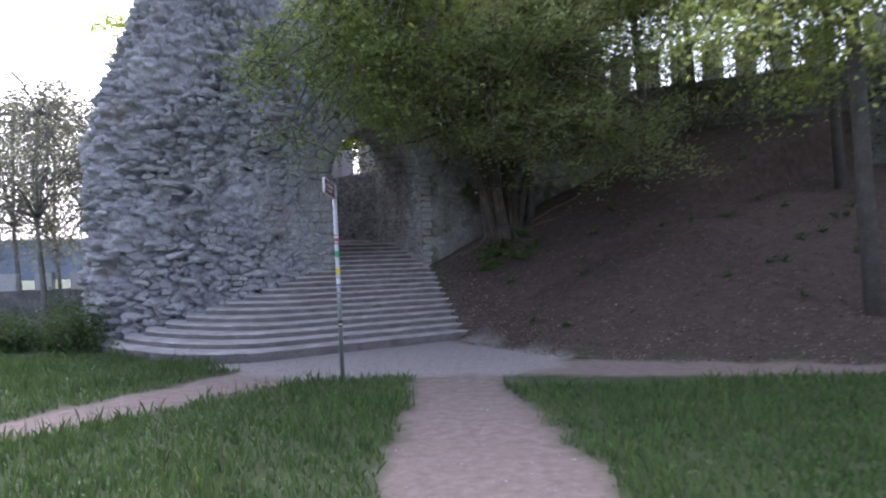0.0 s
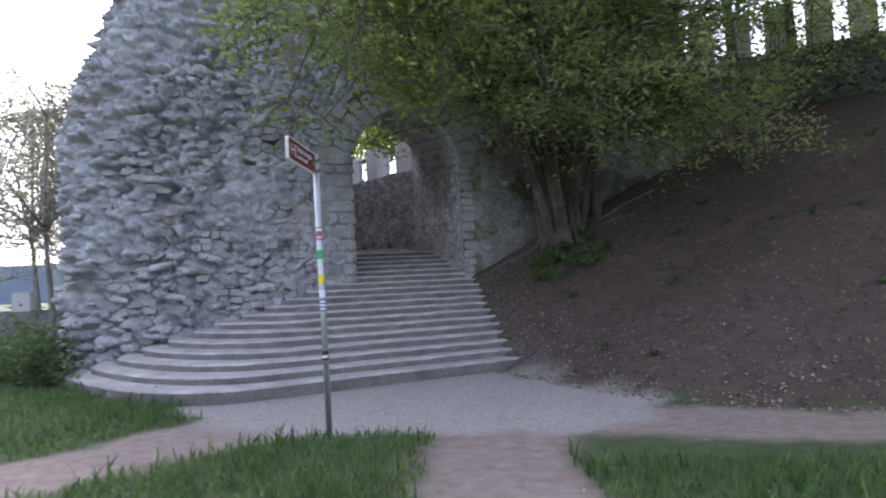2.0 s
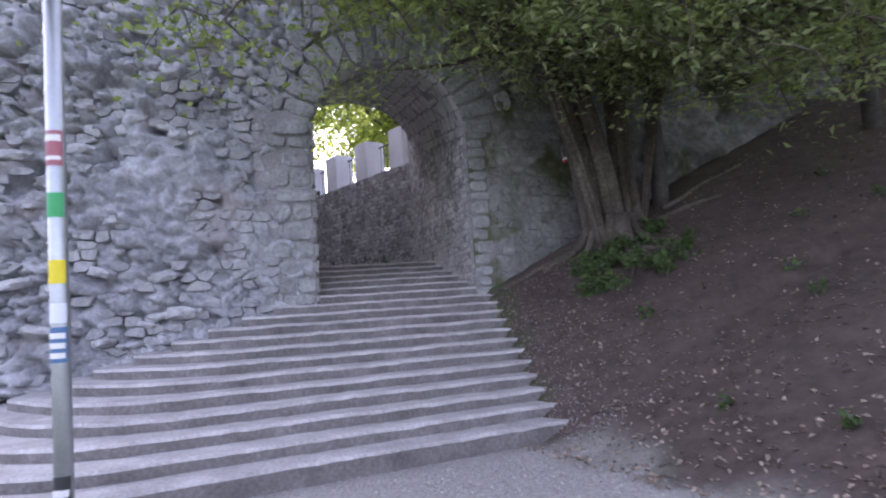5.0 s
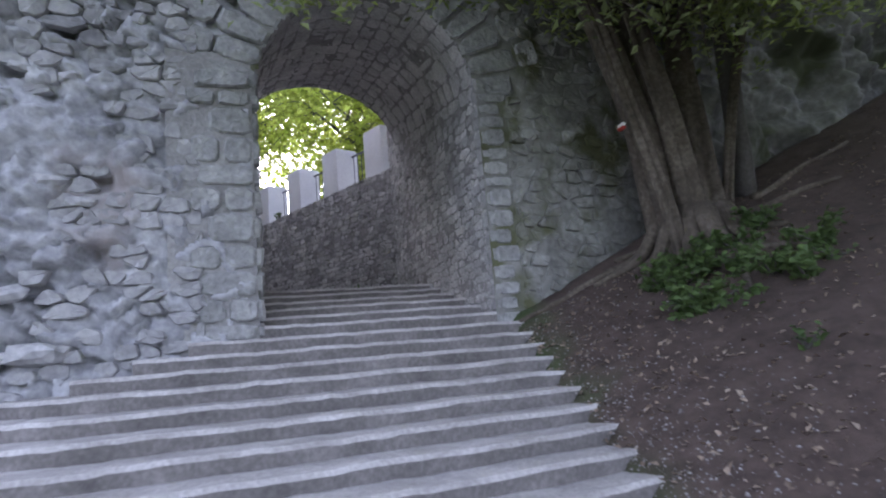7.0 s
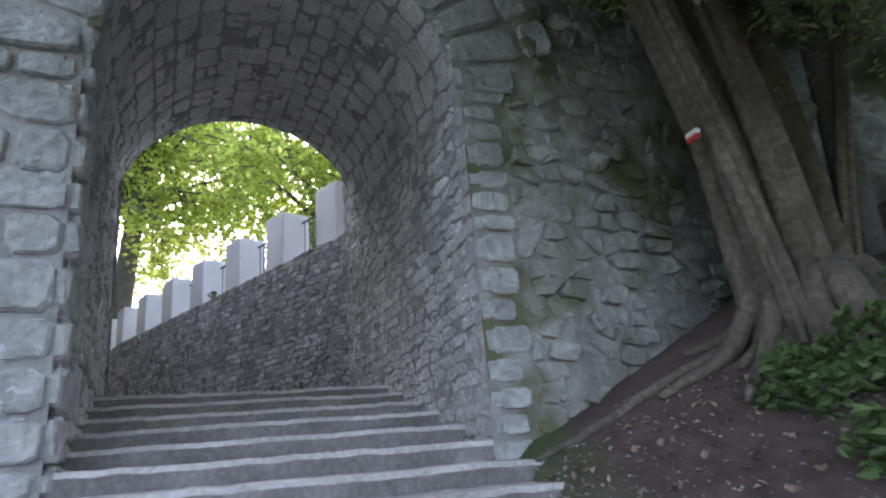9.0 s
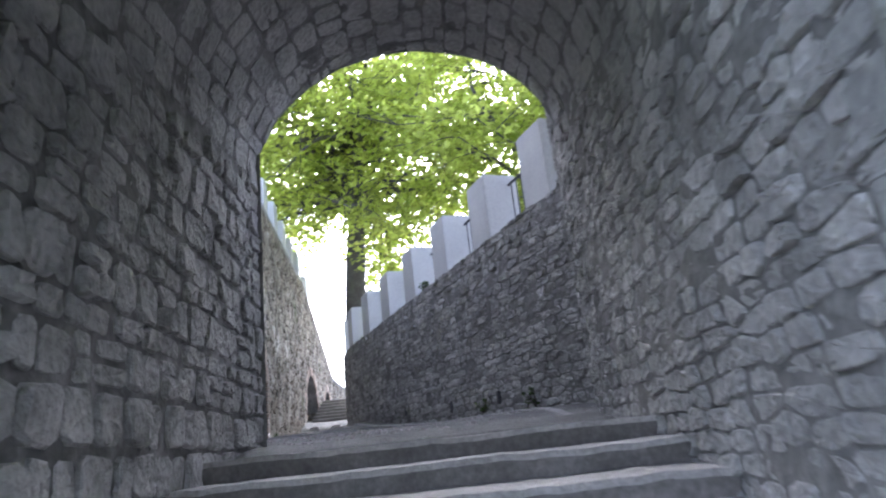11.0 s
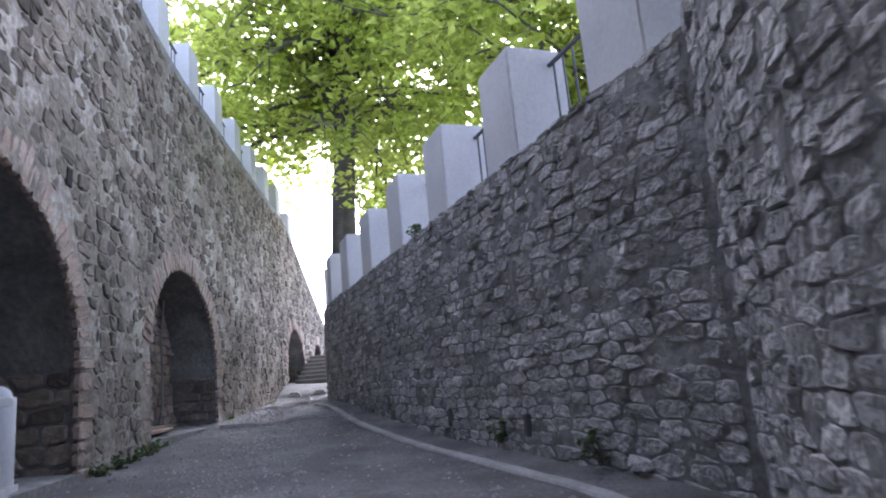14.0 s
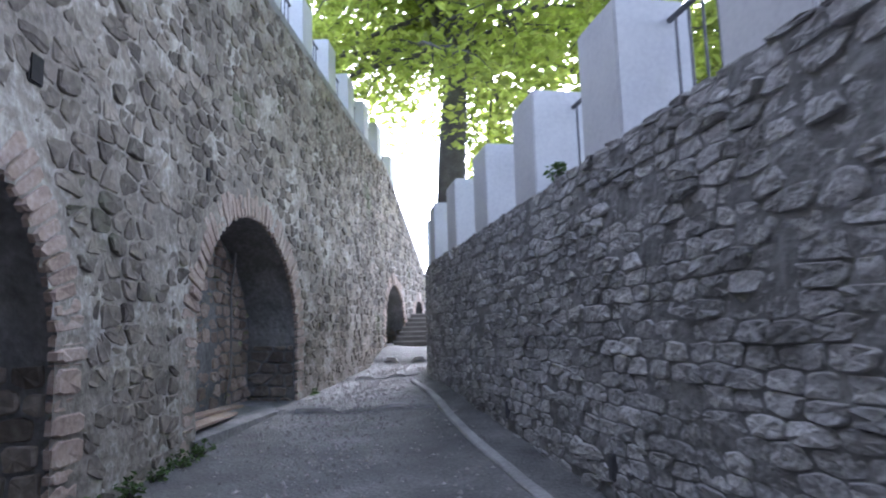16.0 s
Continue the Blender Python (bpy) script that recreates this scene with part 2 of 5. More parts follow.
def ground_z(x, y):
    """Lawn, path and bank; low under the tower and the passage."""
    u, v = UV(x, y)
    base = -1.1 * smooth(-9.0, -14.0, x) * smooth(8, 14, y) if x < -9 and y > 8 else 0.0
    base += 0.05 * noise.noise((x * 0.25, y * 0.25, 0)) - 0.02
    d = foot_distance(x, y)
    bank = 0.0
    if d > 0:
        rise = 0.46 * d
        bank = 6.8 - 6.8 * math.exp(-rise / 6.8 - 0.5 * (rise / 6.8) ** 2) + 0.10 * noise.noise((x * 0.9, y * 0.9, 3)) * min(1, d)
        if v < 0:
            bank *= smooth(-0.1, 0.5, u + 0.16 * -v + 0.25)
    if -4.2 < v < 0.4 and u > -0.6:
        beside = max(0, 1.47 + 0.41 * min(v, 0)) + 0.46 * (u + 0.12 + 0.10 * -v)
        bank = max(bank, min(5.5, max(0, beside)) * smooth(-0.15, 0.2, u + 0.1 + 0.12 * -v) * smooth(-4.2, -3.2, v))
    if v > 0.1:
        bank *= smooth(0.5, 1.0, u)
        base -= 0.4 * smooth(0.1, 0.6, v) * (1 - smooth(0.5, 1.0, u))
    return base + bank


CORNER = Vector((-2.24, 22.18))


def trail(start, bend, count, stride=0.4):
    line, here = [start], start.copy()
    for i in range(count):
        a = radians(bend(i * stride))
        here = here + stride * Vector((-math.sin(a), math.cos(a)))
        line.append(here.copy())
    return line


RETAIN = trail(CORNER, lambda s: 45 - 21 * smooth(9.2, 14.0, s), 140)
RETAIN_TOP = 4.82
LEFT = trail(Vector((-6.51, 21.04)) - 4.0 * Vector((-math.sin(radians(34)), math.cos(radians(34)))), lambda s: 34 - 5 * smooth(7, 11, s) - 4 * smooth(16, 21, s), 170)


def along(line, s, stride=0.4):
    i = min(len(line) - 2, max(0, int(s / stride)))
    a, b = line[i], line[i + 1]
    return a + (b - a) * (s / stride - i), (b - a).normalized()


def retain_at(s, z=0.0, out=0.0):
    p, d = along(RETAIN, s)
    p = p + out * Vector((-d.y, d.x))
    return Vector((p.x, p.y, z))


def left_wall(s, z=0.0, out=0.0):
    """A point of the arcaded wall, s metres along it, out metres proud of its face."""
    p, d = along(LEFT, s + 4.0)
    p = p + out * Vector((d.y, -d.x))
    return Vector((p.x, p.y, z))


def left_top(s):
    return 8.25 - 2.75 * min(1, max(0, (s - 15.2) / 6.3))


def left_base(s):
    return 2.46 + (0.06 * s if s < 0 else 0.034 * s) + 0.33 * smooth(12.6, 14.8, s)


def right_base(s):
    """Floor height by the retaining wall, s metres along the arcaded wall."""
    return 2.44 + (0.10 * (s + 1.44) if s < -1.44 else 0.02 * (s + 1.44) if s < 2.5 else 0.08 + 0.065 * (s - 2.5) if s < 8 else 0.4375 + 0.015 * (s - 8)) + 0.33 * smooth(12.6, 14.8, s)


ARCHES = [(0.0, 2.05, 3.5, 1.55, 2.6), (5.9, 1.76, 3.55, 1.6, 2.72), (16.15, 1.26, 3.9, 1.23, 3.45), (19.7, 0.75, 4.2, 0.68, 3.9)]


# ---- masonry ----
def cut(poly, mx, my, nx, ny):
    """The part of a polygon on the near side of the line through (mx, my) with the normal (nx, ny)."""
    out = []
    for i, (x, y) in enumerate(poly):
        px, py = poly[i - 1]
        d, e = (x - mx) * nx + (y - my) * ny, (px - mx) * nx + (py - my) * ny
        if (d <= 0) != (e <= 0):
            t = e / (e - d)
            out.append((px + (x - px) * t, py + (y - py) * t))
        if d <= 0:
            out.append((x, y))
    return out


def block(surface, poly, proud, rng, gap=0.012, dull=0.88):
    """One stone on a surface(s, z, out): an uneven outline with chipped corners that swells to a nearly flat face."""
    cs, cz = sum(p[0] for p in poly) / len(poly), sum(p[1] for p in poly) / len(poly)
    ring = []
    for i, (x, y) in enumerate(poly):
        (ax, ay), (bx, by) = poly[i - 1], poly[(i + 1) % len(poly)]
        for (qx, qy) in ((ax, ay), (bx, by)):
            t = rng.uniform(0.10, 0.24)
            ring.append((x + (qx - x) * t, y + (qy - y) * t))
    size = max(0.02, min(math.hypot(x - cs, y - cz) for x, y in ring))
    shrink = max(0.55, 1 - gap / size)
    ring = [(cs + (x - cs) * shrink * rng.uniform(0.96, 1.03), cz + (y - cz) * shrink * rng.uniform(0.96, 1.03)) for x, y in ring]
    n = len(ring)
    ts, tz = rng.uniform(-0.22, 0.22) * proud / size, rng.uniform(-0.22, 0.22) * proud / size
    verts = []
    for k, out in ((1.0, -0.025), (0.985, proud * 0.6), (dull, proud)):
        for x, y in ring:
            dx, dy = (x - cs) * k, (y - cz) * k
            o = out if out < 0 else out + dx * ts + dy * tz + rng.uniform(-0.3, 0.22) * proud
            verts.append(surface(cs + dx, cz + dy, o))
    verts.append(surface(cs + rng.uniform(-0.2, 0.2) * size, cz, proud * rng.uniform(0.7, 1.2)))
    faces = []
    for i in range(n):
        j = (i + 1) % n
        faces += [(i, j, n + j, n + i), (n + i, n + j, 2 * n + j, 2 * n + i), (2 * n + i, 2 * n + j, 3 * n)]
    return verts, faces


def stone(surface, s0, s1, z0, z1, proud, rng, round_=0.2):
    """A squared block."""
    j = lambda: rng.uniform(-0.02, 0.02) * min(s1 - s0, (z1 - z0) * 2)
    return block(surface, [(s0 + j(), z0 + j() * 0.5), (s1 + j(), z0 + j() * 0.5), (s1 + j(), z1 + j() * 0.5), (s0 + j(), z1 + j() * 0.5)], proud, rng, 0.004, 0.86)


def coursed(surface, s_range, z_range, heights, lengths, proud, seed, keep=None, gap=0.012, loose=0.3):
    """Random rubble in wavering courses: every stone takes the room nearest to its own middle. keep(s, z) says where the wall is."""
    rng = random.Random(seed)
    h, w = sum(heights) / 2, sum(lengths) / 2
    cells, count = {}, 0
    rows, cols = int((z_range[1] - z_range[0]) / h) + 3, int((s_range[1] - s_range[0]) / w) + 3
    for j in range(-1, rows):
        off = rng.uniform(0, 1)
        for i in range(-1, cols):
            s = s_range[0] + (i + off + rng.uniform(-loose, loose)) * w
            z = z_range[0] + (j + 0.5 + rng.uniform(-loose, loose) * 0.55) * h + 0.3 * h * math.sin(s * 0.9 + j * 0.25)
            if rng.random() > 0.06:
                cells.setdefault((int(s // w), int(z // h)), []).append((s, z))
    out = []
    for (ci, cj), seeds_ in sorted(cells.items(), key=lambda q: (q[0][1], q[0][0])):
        for s, z in seeds_:
            if not (s_range[0] - 0.3 * w < s < s_range[1] + 0.3 * w and z_range[0] - 0.3 * h < z < z_range[1] + 0.3 * h):
                continue
            if keep and not keep(s, z):
                continue
            poly = [(max(s - 1.2 * w, s_range[0]), max(z - 1.4 * h, z_range[0])), (min(s + 1.2 * w, s_range[1]), max(z - 1.4 * h, z_range[0])),
                    (min(s + 1.2 * w, s_range[1]), min(z + 1.4 * h, z_range[1])), (max(s - 1.2 * w, s_range[0]), min(z + 1.4 * h, z_range[1]))]
            k = (w / h) ** 2 * 1.5
            for di in (-2, -1, 0, 1, 2):
                for dj in (-2, -1, 0, 1, 2):
                    for a, b in cells.get((ci + di, cj + dj), ()):
                        if (a, b) != (s, z) and poly:
                            poly = cut(poly, (s + a) / 2, (z + b) / 2, a - s, (b - z) * k)
            if len(poly) < 3:
                continue
            if keep:
                shaped = []
                for x, y in poly:
                    t = 1.0
                    while t > 0.05 and not keep(s + (x - s) * t, z + (y - z) * t):
                        t -= 0.12
                    shaped.append((s + (x - s) * t, z + (y - z) * t))
                poly = shaped
            area = abs(sum(poly[i - 1][0] * poly[i][1] - poly[i][0] * poly[i - 1][1] for i in range(len(poly)))) / 2
            if area < 0.12 * w * h:
                continue
            out.append((s, z, block(surface, poly, proud * rng.uniform(0.45, 1.3), rng, gap)))
    return out


def squared(surface, s_range, z_range, heights, lengths, proud, seed, keep=None, gap=0.01):
    """Roughly squared blocks in level courses."""
    rng = random.Random(seed)
    out, z = [], z_range[0]
    while z < z_range[1]:
        h = min(rng.uniform(*heights), z_range[1] - z)
        s = s_range[0] - rng.uniform(0, lengths[0])
        while s < s_range[1]:
            w = rng.uniform(*lengths)
            a, b = max(s, s_range[0]), min(s + w, s_range[1])
            rows = [(z, z + h)] if h < 0.18 or rng.random() > 0.2 else [(z, z + h * 0.55), (z + h * 0.55, z + h)]
            for lo, hi in rows:
                if b - a > 0.05 and hi - lo > 0.04:
                    j = lambda k: rng.uniform(-0.07, 0.07) * k
                    poly = [(a + j(w), lo + j(h)), (b + j(w), lo + j(h)), (b + j(w), hi + j(h)), (a + j(w), hi + j(h))]
                    if keep is None or all(keep(x, y) for x, y in poly):
                        out.append((a, lo, block(surface, poly, proud * rng.uniform(0.4, 1.3), rng, gap)))
            s += w
        z += h
    return out


PENDING = []


def lay(stones, parent, mat, near, name="stone"):
    """Keep the stones of a wall for the end of the file: those near the walk as pieces, the others joined."""
    PENDING.append((stones, parent, mat, near, name))


def smeared(base, amount, seed):
    """Uneven mortar that fills the joints and laps here and there over the stones."""
    return lambda s, z: base + amount * (0.8 * noise.noise((s * 1.3, z * 1.3, seed)) + 0.9 * noise.noise((s * 5.1, z * 6.3, seed + 3)) + 0.7 * noise.noise((s * 13, z * 15, seed + 7)))


def sheet(surface, ss, zs, mat, name, parent, keep=None, label="", soft=True, relief=None):
    n = len(ss)
    verts = [surface(s, z, relief(s, z) if relief else 0) for z in zs for s in ss]
    faces = []
    for j in range(len(zs) - 1):
        for i in range(n - 1):
            if keep is None or keep((ss[i] + ss[i + 1]) / 2, (zs[j] + zs[j + 1]) / 2):
                faces.append((j * n + i, j * n + i + 1, (j + 1) * n + i + 1, (j + 1) * n + i))
    return solid(name, verts, faces, mat, parent, soft, label)


def span(a, b, step):
    n = max(1, round((b - a) / step))
    return [a + (b - a) * i / n for i in range(n + 1)]


# ---- ground ----
def axis(lo, hi, step, far):
    return [lo - 2.0 ** k for k in range(far, 0, -1)] + span(lo, hi, step) + [hi + 2.0 ** k for k in range(1, far + 1)]


def ground_material():
    m = bpy.data.materials.new("lawn_path_and_earth")
    m.use_nodes = True
    n, l = m.node_tree.nodes, m.node_tree.links
    b = n["Principled BSDF"]
    b.inputs["Roughness"].default_value = 0.97
    geo = n.new("ShaderNodeNewGeometry")
    att = n.new("ShaderNodeAttribute")
    att.attribute_name = "zone"
    parts = n.new("ShaderNodeSeparateColor")
    l.new(att.outputs["Color"], parts.inputs["Color"])

    def speckle(dark, light, scale):
        t = n.new("ShaderNodeTexNoise")
        t.inputs["Scale"].default_value, t.inputs["Detail"].default_value, t.inputs["Roughness"].default_value = scale, 8, 0.7
        l.new(geo.outputs["Position"], t.inputs["Vector"])
        r = n.new("ShaderNodeValToRGB")
        r.color_ramp.elements[0].position, r.color_ramp.elements[1].position = 0.32, 0.68
        r.color_ramp.elements[0].color, r.color_ramp.elements[1].color = (*dark, 1), (*light, 1)
        l.new(t.outputs["Fac"], r.inputs["Fac"])
        return r.outputs["Color"], t.outputs["Fac"]

    out, _ = speckle((0.035, 0.055, 0.016), (0.075, 0.105, 0.035), 6)
    layers = (("Red", speckle((0.19, 0.145, 0.125), (0.31, 0.25, 0.22), 7)[0]), ("Blue", speckle((0.050, 0.034, 0.028), (0.118, 0.085, 0.070), 5)[0]),
              ("Green", speckle((0.22, 0.20, 0.185), (0.46, 0.43, 0.405), 30)[0]))
    for key, colour in layers:
        mix = n.new("ShaderNodeMix")
        mix.data_type = "RGBA"
        l.new(parts.outputs[key], mix.inputs["Factor"])
        l.new(out, mix.inputs["A"])
        l.new(colour, mix.inputs["B"])
        out = mix.outputs["Result"]
    l.new(out, b.inputs["Base Color"])
    _, fine = speckle((0, 0, 0), (1, 1, 1), 45)
    bp = n.new("ShaderNodeBump")
    bp.inputs["Strength"].default_value, bp.inputs["Distance"].default_value = 0.7, 0.03
    l.new(fine, bp.inputs["Height"])
    l.new(bp.outputs["Normal"], b.inputs["Normal"])
    return m


xs, ys = axis(-14, 16, 0.12, 8), axis(-3, 27, 0.12, 8)
verts = [(x, y, ground_z(x, y)) for y in ys for x in xs]
faces = [(j * len(xs) + i, j * len(xs) + i + 1, (j + 1) * len(xs) + i + 1, (j + 1) * len(xs) + i) for j in range(len(ys) - 1) for i in range(len(xs) - 1)]
ground = solid("ground", verts, faces, ground_material(), soft=True, label="mown lawn, trodden gravel paths and bare earth bank", category="ground", kind="structure")
layer = ground.data.color_attributes.new("zone", "FLOAT_COLOR", "POINT")
flat = []
for x, y, z in verts:
    p, g, e = zones(x, y) if -14 <= x <= 40 and -8 <= y <= 60 else (0, 0, 0)
    flat += [p, g, e, 1]
layer.data.foreach_set("color", flat)

# ---- stairs ----
stairs = thing("stairs", "worn shallow concrete steps fanning out below a stone gateway", "stairs", "structure")


def step_line(k, count):
    """The front edge of step k, from its right end to its left end: places (u, v)."""
    f = min(1, k / 12)
    if k <= 12:
        v0, slope, pivot = -3.5 + 3.5 * f, 0.22 * (1 - f), -4.3 + 1.9 * f
        ends = (0.15 - 0.45 * (1 - f) + 0.35, -7.4 + 4.8 * f)
    else:
        v0, slope, pivot = (k - 12) * 2.95 / 6, 0.0, -9
        ends = (0.02, -2.8)
    line = []
    for i in range(count):
        u = ends[0] + (ends[1] - ends[0]) * i / (count - 1)
        v = v0 + slope * (u + 0.5)
        if u < pivot:
            v += 0.38 * (pivot - u) ** 2
        line.append((u, v))
    return line


rng = random.Random(4)
for k in range(18):
    z, n = STEP_RISE * (k + 1) + 0.04, 60
    if k > 11:
        z = 1.48 + (k - 11) * (2.21 - 1.48) / 6 - 0.0
    front = step_line(k, n)
    lip, riser, back = [], [], []
    for i, (u, v) in enumerate(front):
        j = 0.026 * noise.noise((u * 2.6, k * 7.7, 1)) + 0.018 * noise.noise((u * 9, k * 3.3, 2))
        drop = 0.014 * noise.noise((u * 1.9, k * 5.1, 3)) + 0.010 * noise.noise((u * 8, k, 9))
        lip.append((u, v + j, z + drop))
        riser.append((u, v + j * 0.6 - 0.006, z - 0.030 + drop))
        back.append((u, v + 1.0, z + 0.012))
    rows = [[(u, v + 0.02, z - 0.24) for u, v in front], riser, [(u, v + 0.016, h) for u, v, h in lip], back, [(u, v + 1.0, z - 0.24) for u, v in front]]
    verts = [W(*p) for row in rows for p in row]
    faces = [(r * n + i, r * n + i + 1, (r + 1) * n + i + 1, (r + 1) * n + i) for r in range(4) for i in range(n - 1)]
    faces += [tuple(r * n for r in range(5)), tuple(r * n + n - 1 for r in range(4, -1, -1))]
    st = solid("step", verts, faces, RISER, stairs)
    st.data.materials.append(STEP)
    # lip and tread take the paler colour, light on their tops painted in
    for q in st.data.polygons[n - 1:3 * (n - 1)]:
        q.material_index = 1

# ---- tower ----
tower = thing("tower", "ruined round-cornered rubble stone tower with deeply weathered face", "tower", "structure")
OUTLINE = [(-2.42, 0.02), (-3.4, -0.12), (-4.9, -0.36), (-6.3, -0.52), (-7.0, -0.42), (-7.55, 0.05), (-7.85, 0.8), (-7.95, 2.0), (-7.95, 4.2)]
CUTS = [0.0]
for a, b in zip(OUTLINE, OUTLINE[1:]):
    CUTS.append(CUTS[-1] + math.hypot(b[0] - a[0], b[1] - a[1]))


def tower_at(s, z, out):
    i = max(0, min(len(CUTS) - 2, sum(1 for c in CUTS if c <= s) - 1))
    t = (s - CUTS[i]) / (CUTS[i + 1] - CUTS[i])
    (au, av), (bu, bv) = OUTLINE[i], OUTLINE[i + 1]
    u, v = au + (bu - au) * t, av + (bv - av) * t
    # the way out turns smoothly round the corner
    turn = 8 + 92 * smooth(3.3, 7.2, s)
    nu, nv = -math.sin(radians(turn)), -math.cos(radians(turn))
    worn = 0.22 * max(0, z - 4.3) ** 1.3
    u = -2.42 + (u + 2.42) * (5.53 - min(4, worn)) / 5.53
    return W(u + nu * out, v + nv * out + 0.03 * max(0, z - 2), z)


rs = np.random.RandomState(7)
TS, TZ = np.array(span(0, 9.9, 0.04)), np.array(span(-0.5, 9.6, 0.04))
seeds = rs.uniform((0, -0.5), (9.9, 9.6), (2100, 2))
tone = rs.uniform(0, 1, 2100)
push = rs.uniform(0, 1, 2100) ** 1.7
gs, gz = np.meshgrid(TS, TZ)
wob = np.array([[noise.noise((s * 2.2, z * 2.2, 4)) for s in TS] for z in TZ])
wob2 = np.array([[noise.noise((s * 7.1, z * 7.1, 8)) for s in TS] for z in TZ])
wob3 = np.array([[noise.noise((s * 15, z * 15, 6)) for s in TS] for z in TZ])
broad = np.array([[noise.noise((s * 0.8, z * 0.8, 11)) for s in TS] for z in TZ])
pa = np.stack([gs.ravel() + 0.06 * wob.ravel(), gz.ravel() * 1.55 + 0.08 * wob2.ravel()], 1)
near1, near2, who = np.empty(len(pa)), np.empty(len(pa)), np.empty(len(pa), int)
sd = seeds * (1, 1.55)
for i in range(0, len(pa), 4000):
    dd = np.hypot(pa[i:i + 4000, None, 0] - sd[None, :, 0], pa[i:i + 4000, None, 1] - sd[None, :, 1])
    order = np.argpartition(dd, 1, axis=1)[:, :2]
    two = np.take_along_axis(dd, order, 1)
    swap = two[:, 0] > two[:, 1]
    near1[i:i + 4000], near2[i:i + 4000] = two.min(1), two.max(1)
    who[i:i + 4000] = np.where(swap, order[:, 1], order[:, 0])
edge = np.clip((near2 - near1) / 0.055, 0, 1)
edge = edge * edge * (3 - 2 * edge)
rough = 0.11 + 0.165 * np.clip((gs.ravel() - 0.6) / 2.6, 0, 1)
plaster = np.clip((broad.ravel() + 0.05) / 0.35, 0, 1) * np.clip((gz.ravel() - 1.2) / 2.0, 0, 1)
relief = rough * (edge * (0.25 + 1.0 * push[who]) * (1 - 0.6 * plaster) + 0.45 * plaster + 0.25 * wob.ravel() + 0.34 * wob2.ravel() + 0.42 * wob3.ravel()) + 0.16 * broad.ravel() * (rough / 0.27)
for hs, hz, hr in ((2.62, 3.52, 0.13), (2.0, 3.95, 0.10), (3.4, 3.35, 0.12), (4.3, 3.75, 0.1), (1.6, 4.4, 0.09), (3.0, 5.6, 0.1)):
    relief -= 0.4 * np.exp(-(((gs.ravel() - hs) / hr) ** 2 + ((gz.ravel() - hz) / (hr * 0.8)) ** 2))
# voids where stones have fallen out, wider than high, sharp at the upper lip
for k in range(190):
    hs, hz, hr = rs.uniform(1.0, 8.6), rs.uniform(0.4, 7.8), rs.uniform(0.05, 0.13)
    lower = np.where(gz.ravel() > hz, 0.5, 1.3)
    relief -= rs.uniform(0.08, 0.26) * np.exp(-(((gs.ravel() - hs + 0.05 * wob2.ravel()) / (hr * 1.5)) ** 2 + ((gz.ravel() - hz + 0.05 * wob.ravel()) / (hr * lower)) ** 2))
verts = [tower_at(s, z, o) for s, z, o in zip(gs.ravel().tolist(), gz.ravel().tolist(), relief.tolist())]
n = len(TS)
faces = [(j * n + i, (j + 1) * n + i, (j + 1) * n + i + 1, j * n + i + 1) for j in range(len(TZ) - 1) for i in range(n - 1)]
face = solid("weathered_face", verts, faces, TOWER, tower, True)
at = face.data.attributes.new("tone", "FLOAT", "POINT")
at.data.foreach_set("value", (edge * (0.35 + 0.65 * tone[who]) * (1 - 0.5 * plaster) + 0.55 * plaster).astype(np.float32))


def blob(seed, detail=2):
    """A lump of broken rock, about one metre across."""
    bm = bmesh.new()
    bmesh.ops.create_icosphere(bm, subdivisions=detail, radius=0.5)
    for v in bm.verts:
        p = v.co * 2.2 + Vector((seed * 9.1, 0, 0))
        v.co *= 1 + 0.5 * noise.noise(p) + 0.35 * noise.noise(p * 2.6)
        v.co.z = max(-0.34, min(0.34, v.co.z))
    return bm


def blob_mesh(name, seed, mat, detail=2):
    bm = blob(seed, detail)
    me = bpy.data.meshes.new(name)
    bm.to_mesh(me)
    bm.free()
    me.materials.append(mat)
    return me


ROCKS = [blob_mesh("rubble_block", i, RUBBLE) for i in range(8)]
rng = random.Random(11)
for i in range(120):
    s, z = rng.uniform(1.3, 7.6), 0.2 + 6.5 * rng.random() ** 1.4
    o = new("rubble_block", rng.choice(ROCKS))
    o.parent = tower
    w = rng.uniform(0.14, 0.34) * (0.75 if s < 1.6 else 1)
    p = tower_at(s, z, 0.03 + 0.10 * min(1, max(0, (s - 0.6) / 2.6)))
    o.matrix_world = Matrix.Translation(p) @ pose(0, 0, 0, rng.uniform(-15, 15), rng.uniform(-15, 15), 20 - 92 * smooth(3.3, 7.2, s)) @ Matrix.Diagonal((w * rng.uniform(0.9, 1.5), w * rng.uniform(0.6, 1.0), w * rng.uniform(0.5, 0.8), 1))
rng = random.Random(13)
lay([q for q in coursed(lambda a, b, o: tower_at(a, b, o + 0.030 + 0.02 * a), (0.45, 4.6), (0.3, 6.0), (0.09, 0.18), (0.12, 0.30), 0.042, 14, None, 0.006, 0.46) if rng.random() < 0.72 - 0.13 * q[0]], tower, RUBBLE, 200, "rubble_block")
# the body behind the face: left side, back and inside of the passage
solid("back_wall", [W(-2.75, 3.92, -0.4), W(-2.75, 3.92, 9.6), W(-5.2, 4.0, 9.6), W(-7.6, 4.2, 4.0), W(-7.8, 4.2, -0.4)], [(0, 1, 2, 3, 4)], MORTAR, tower)

# ---- gate: passage walls and vault ----
gate = thing("gateway", "vaulted stone gateway passage with dressed limestone edges", "gateway", "structure")


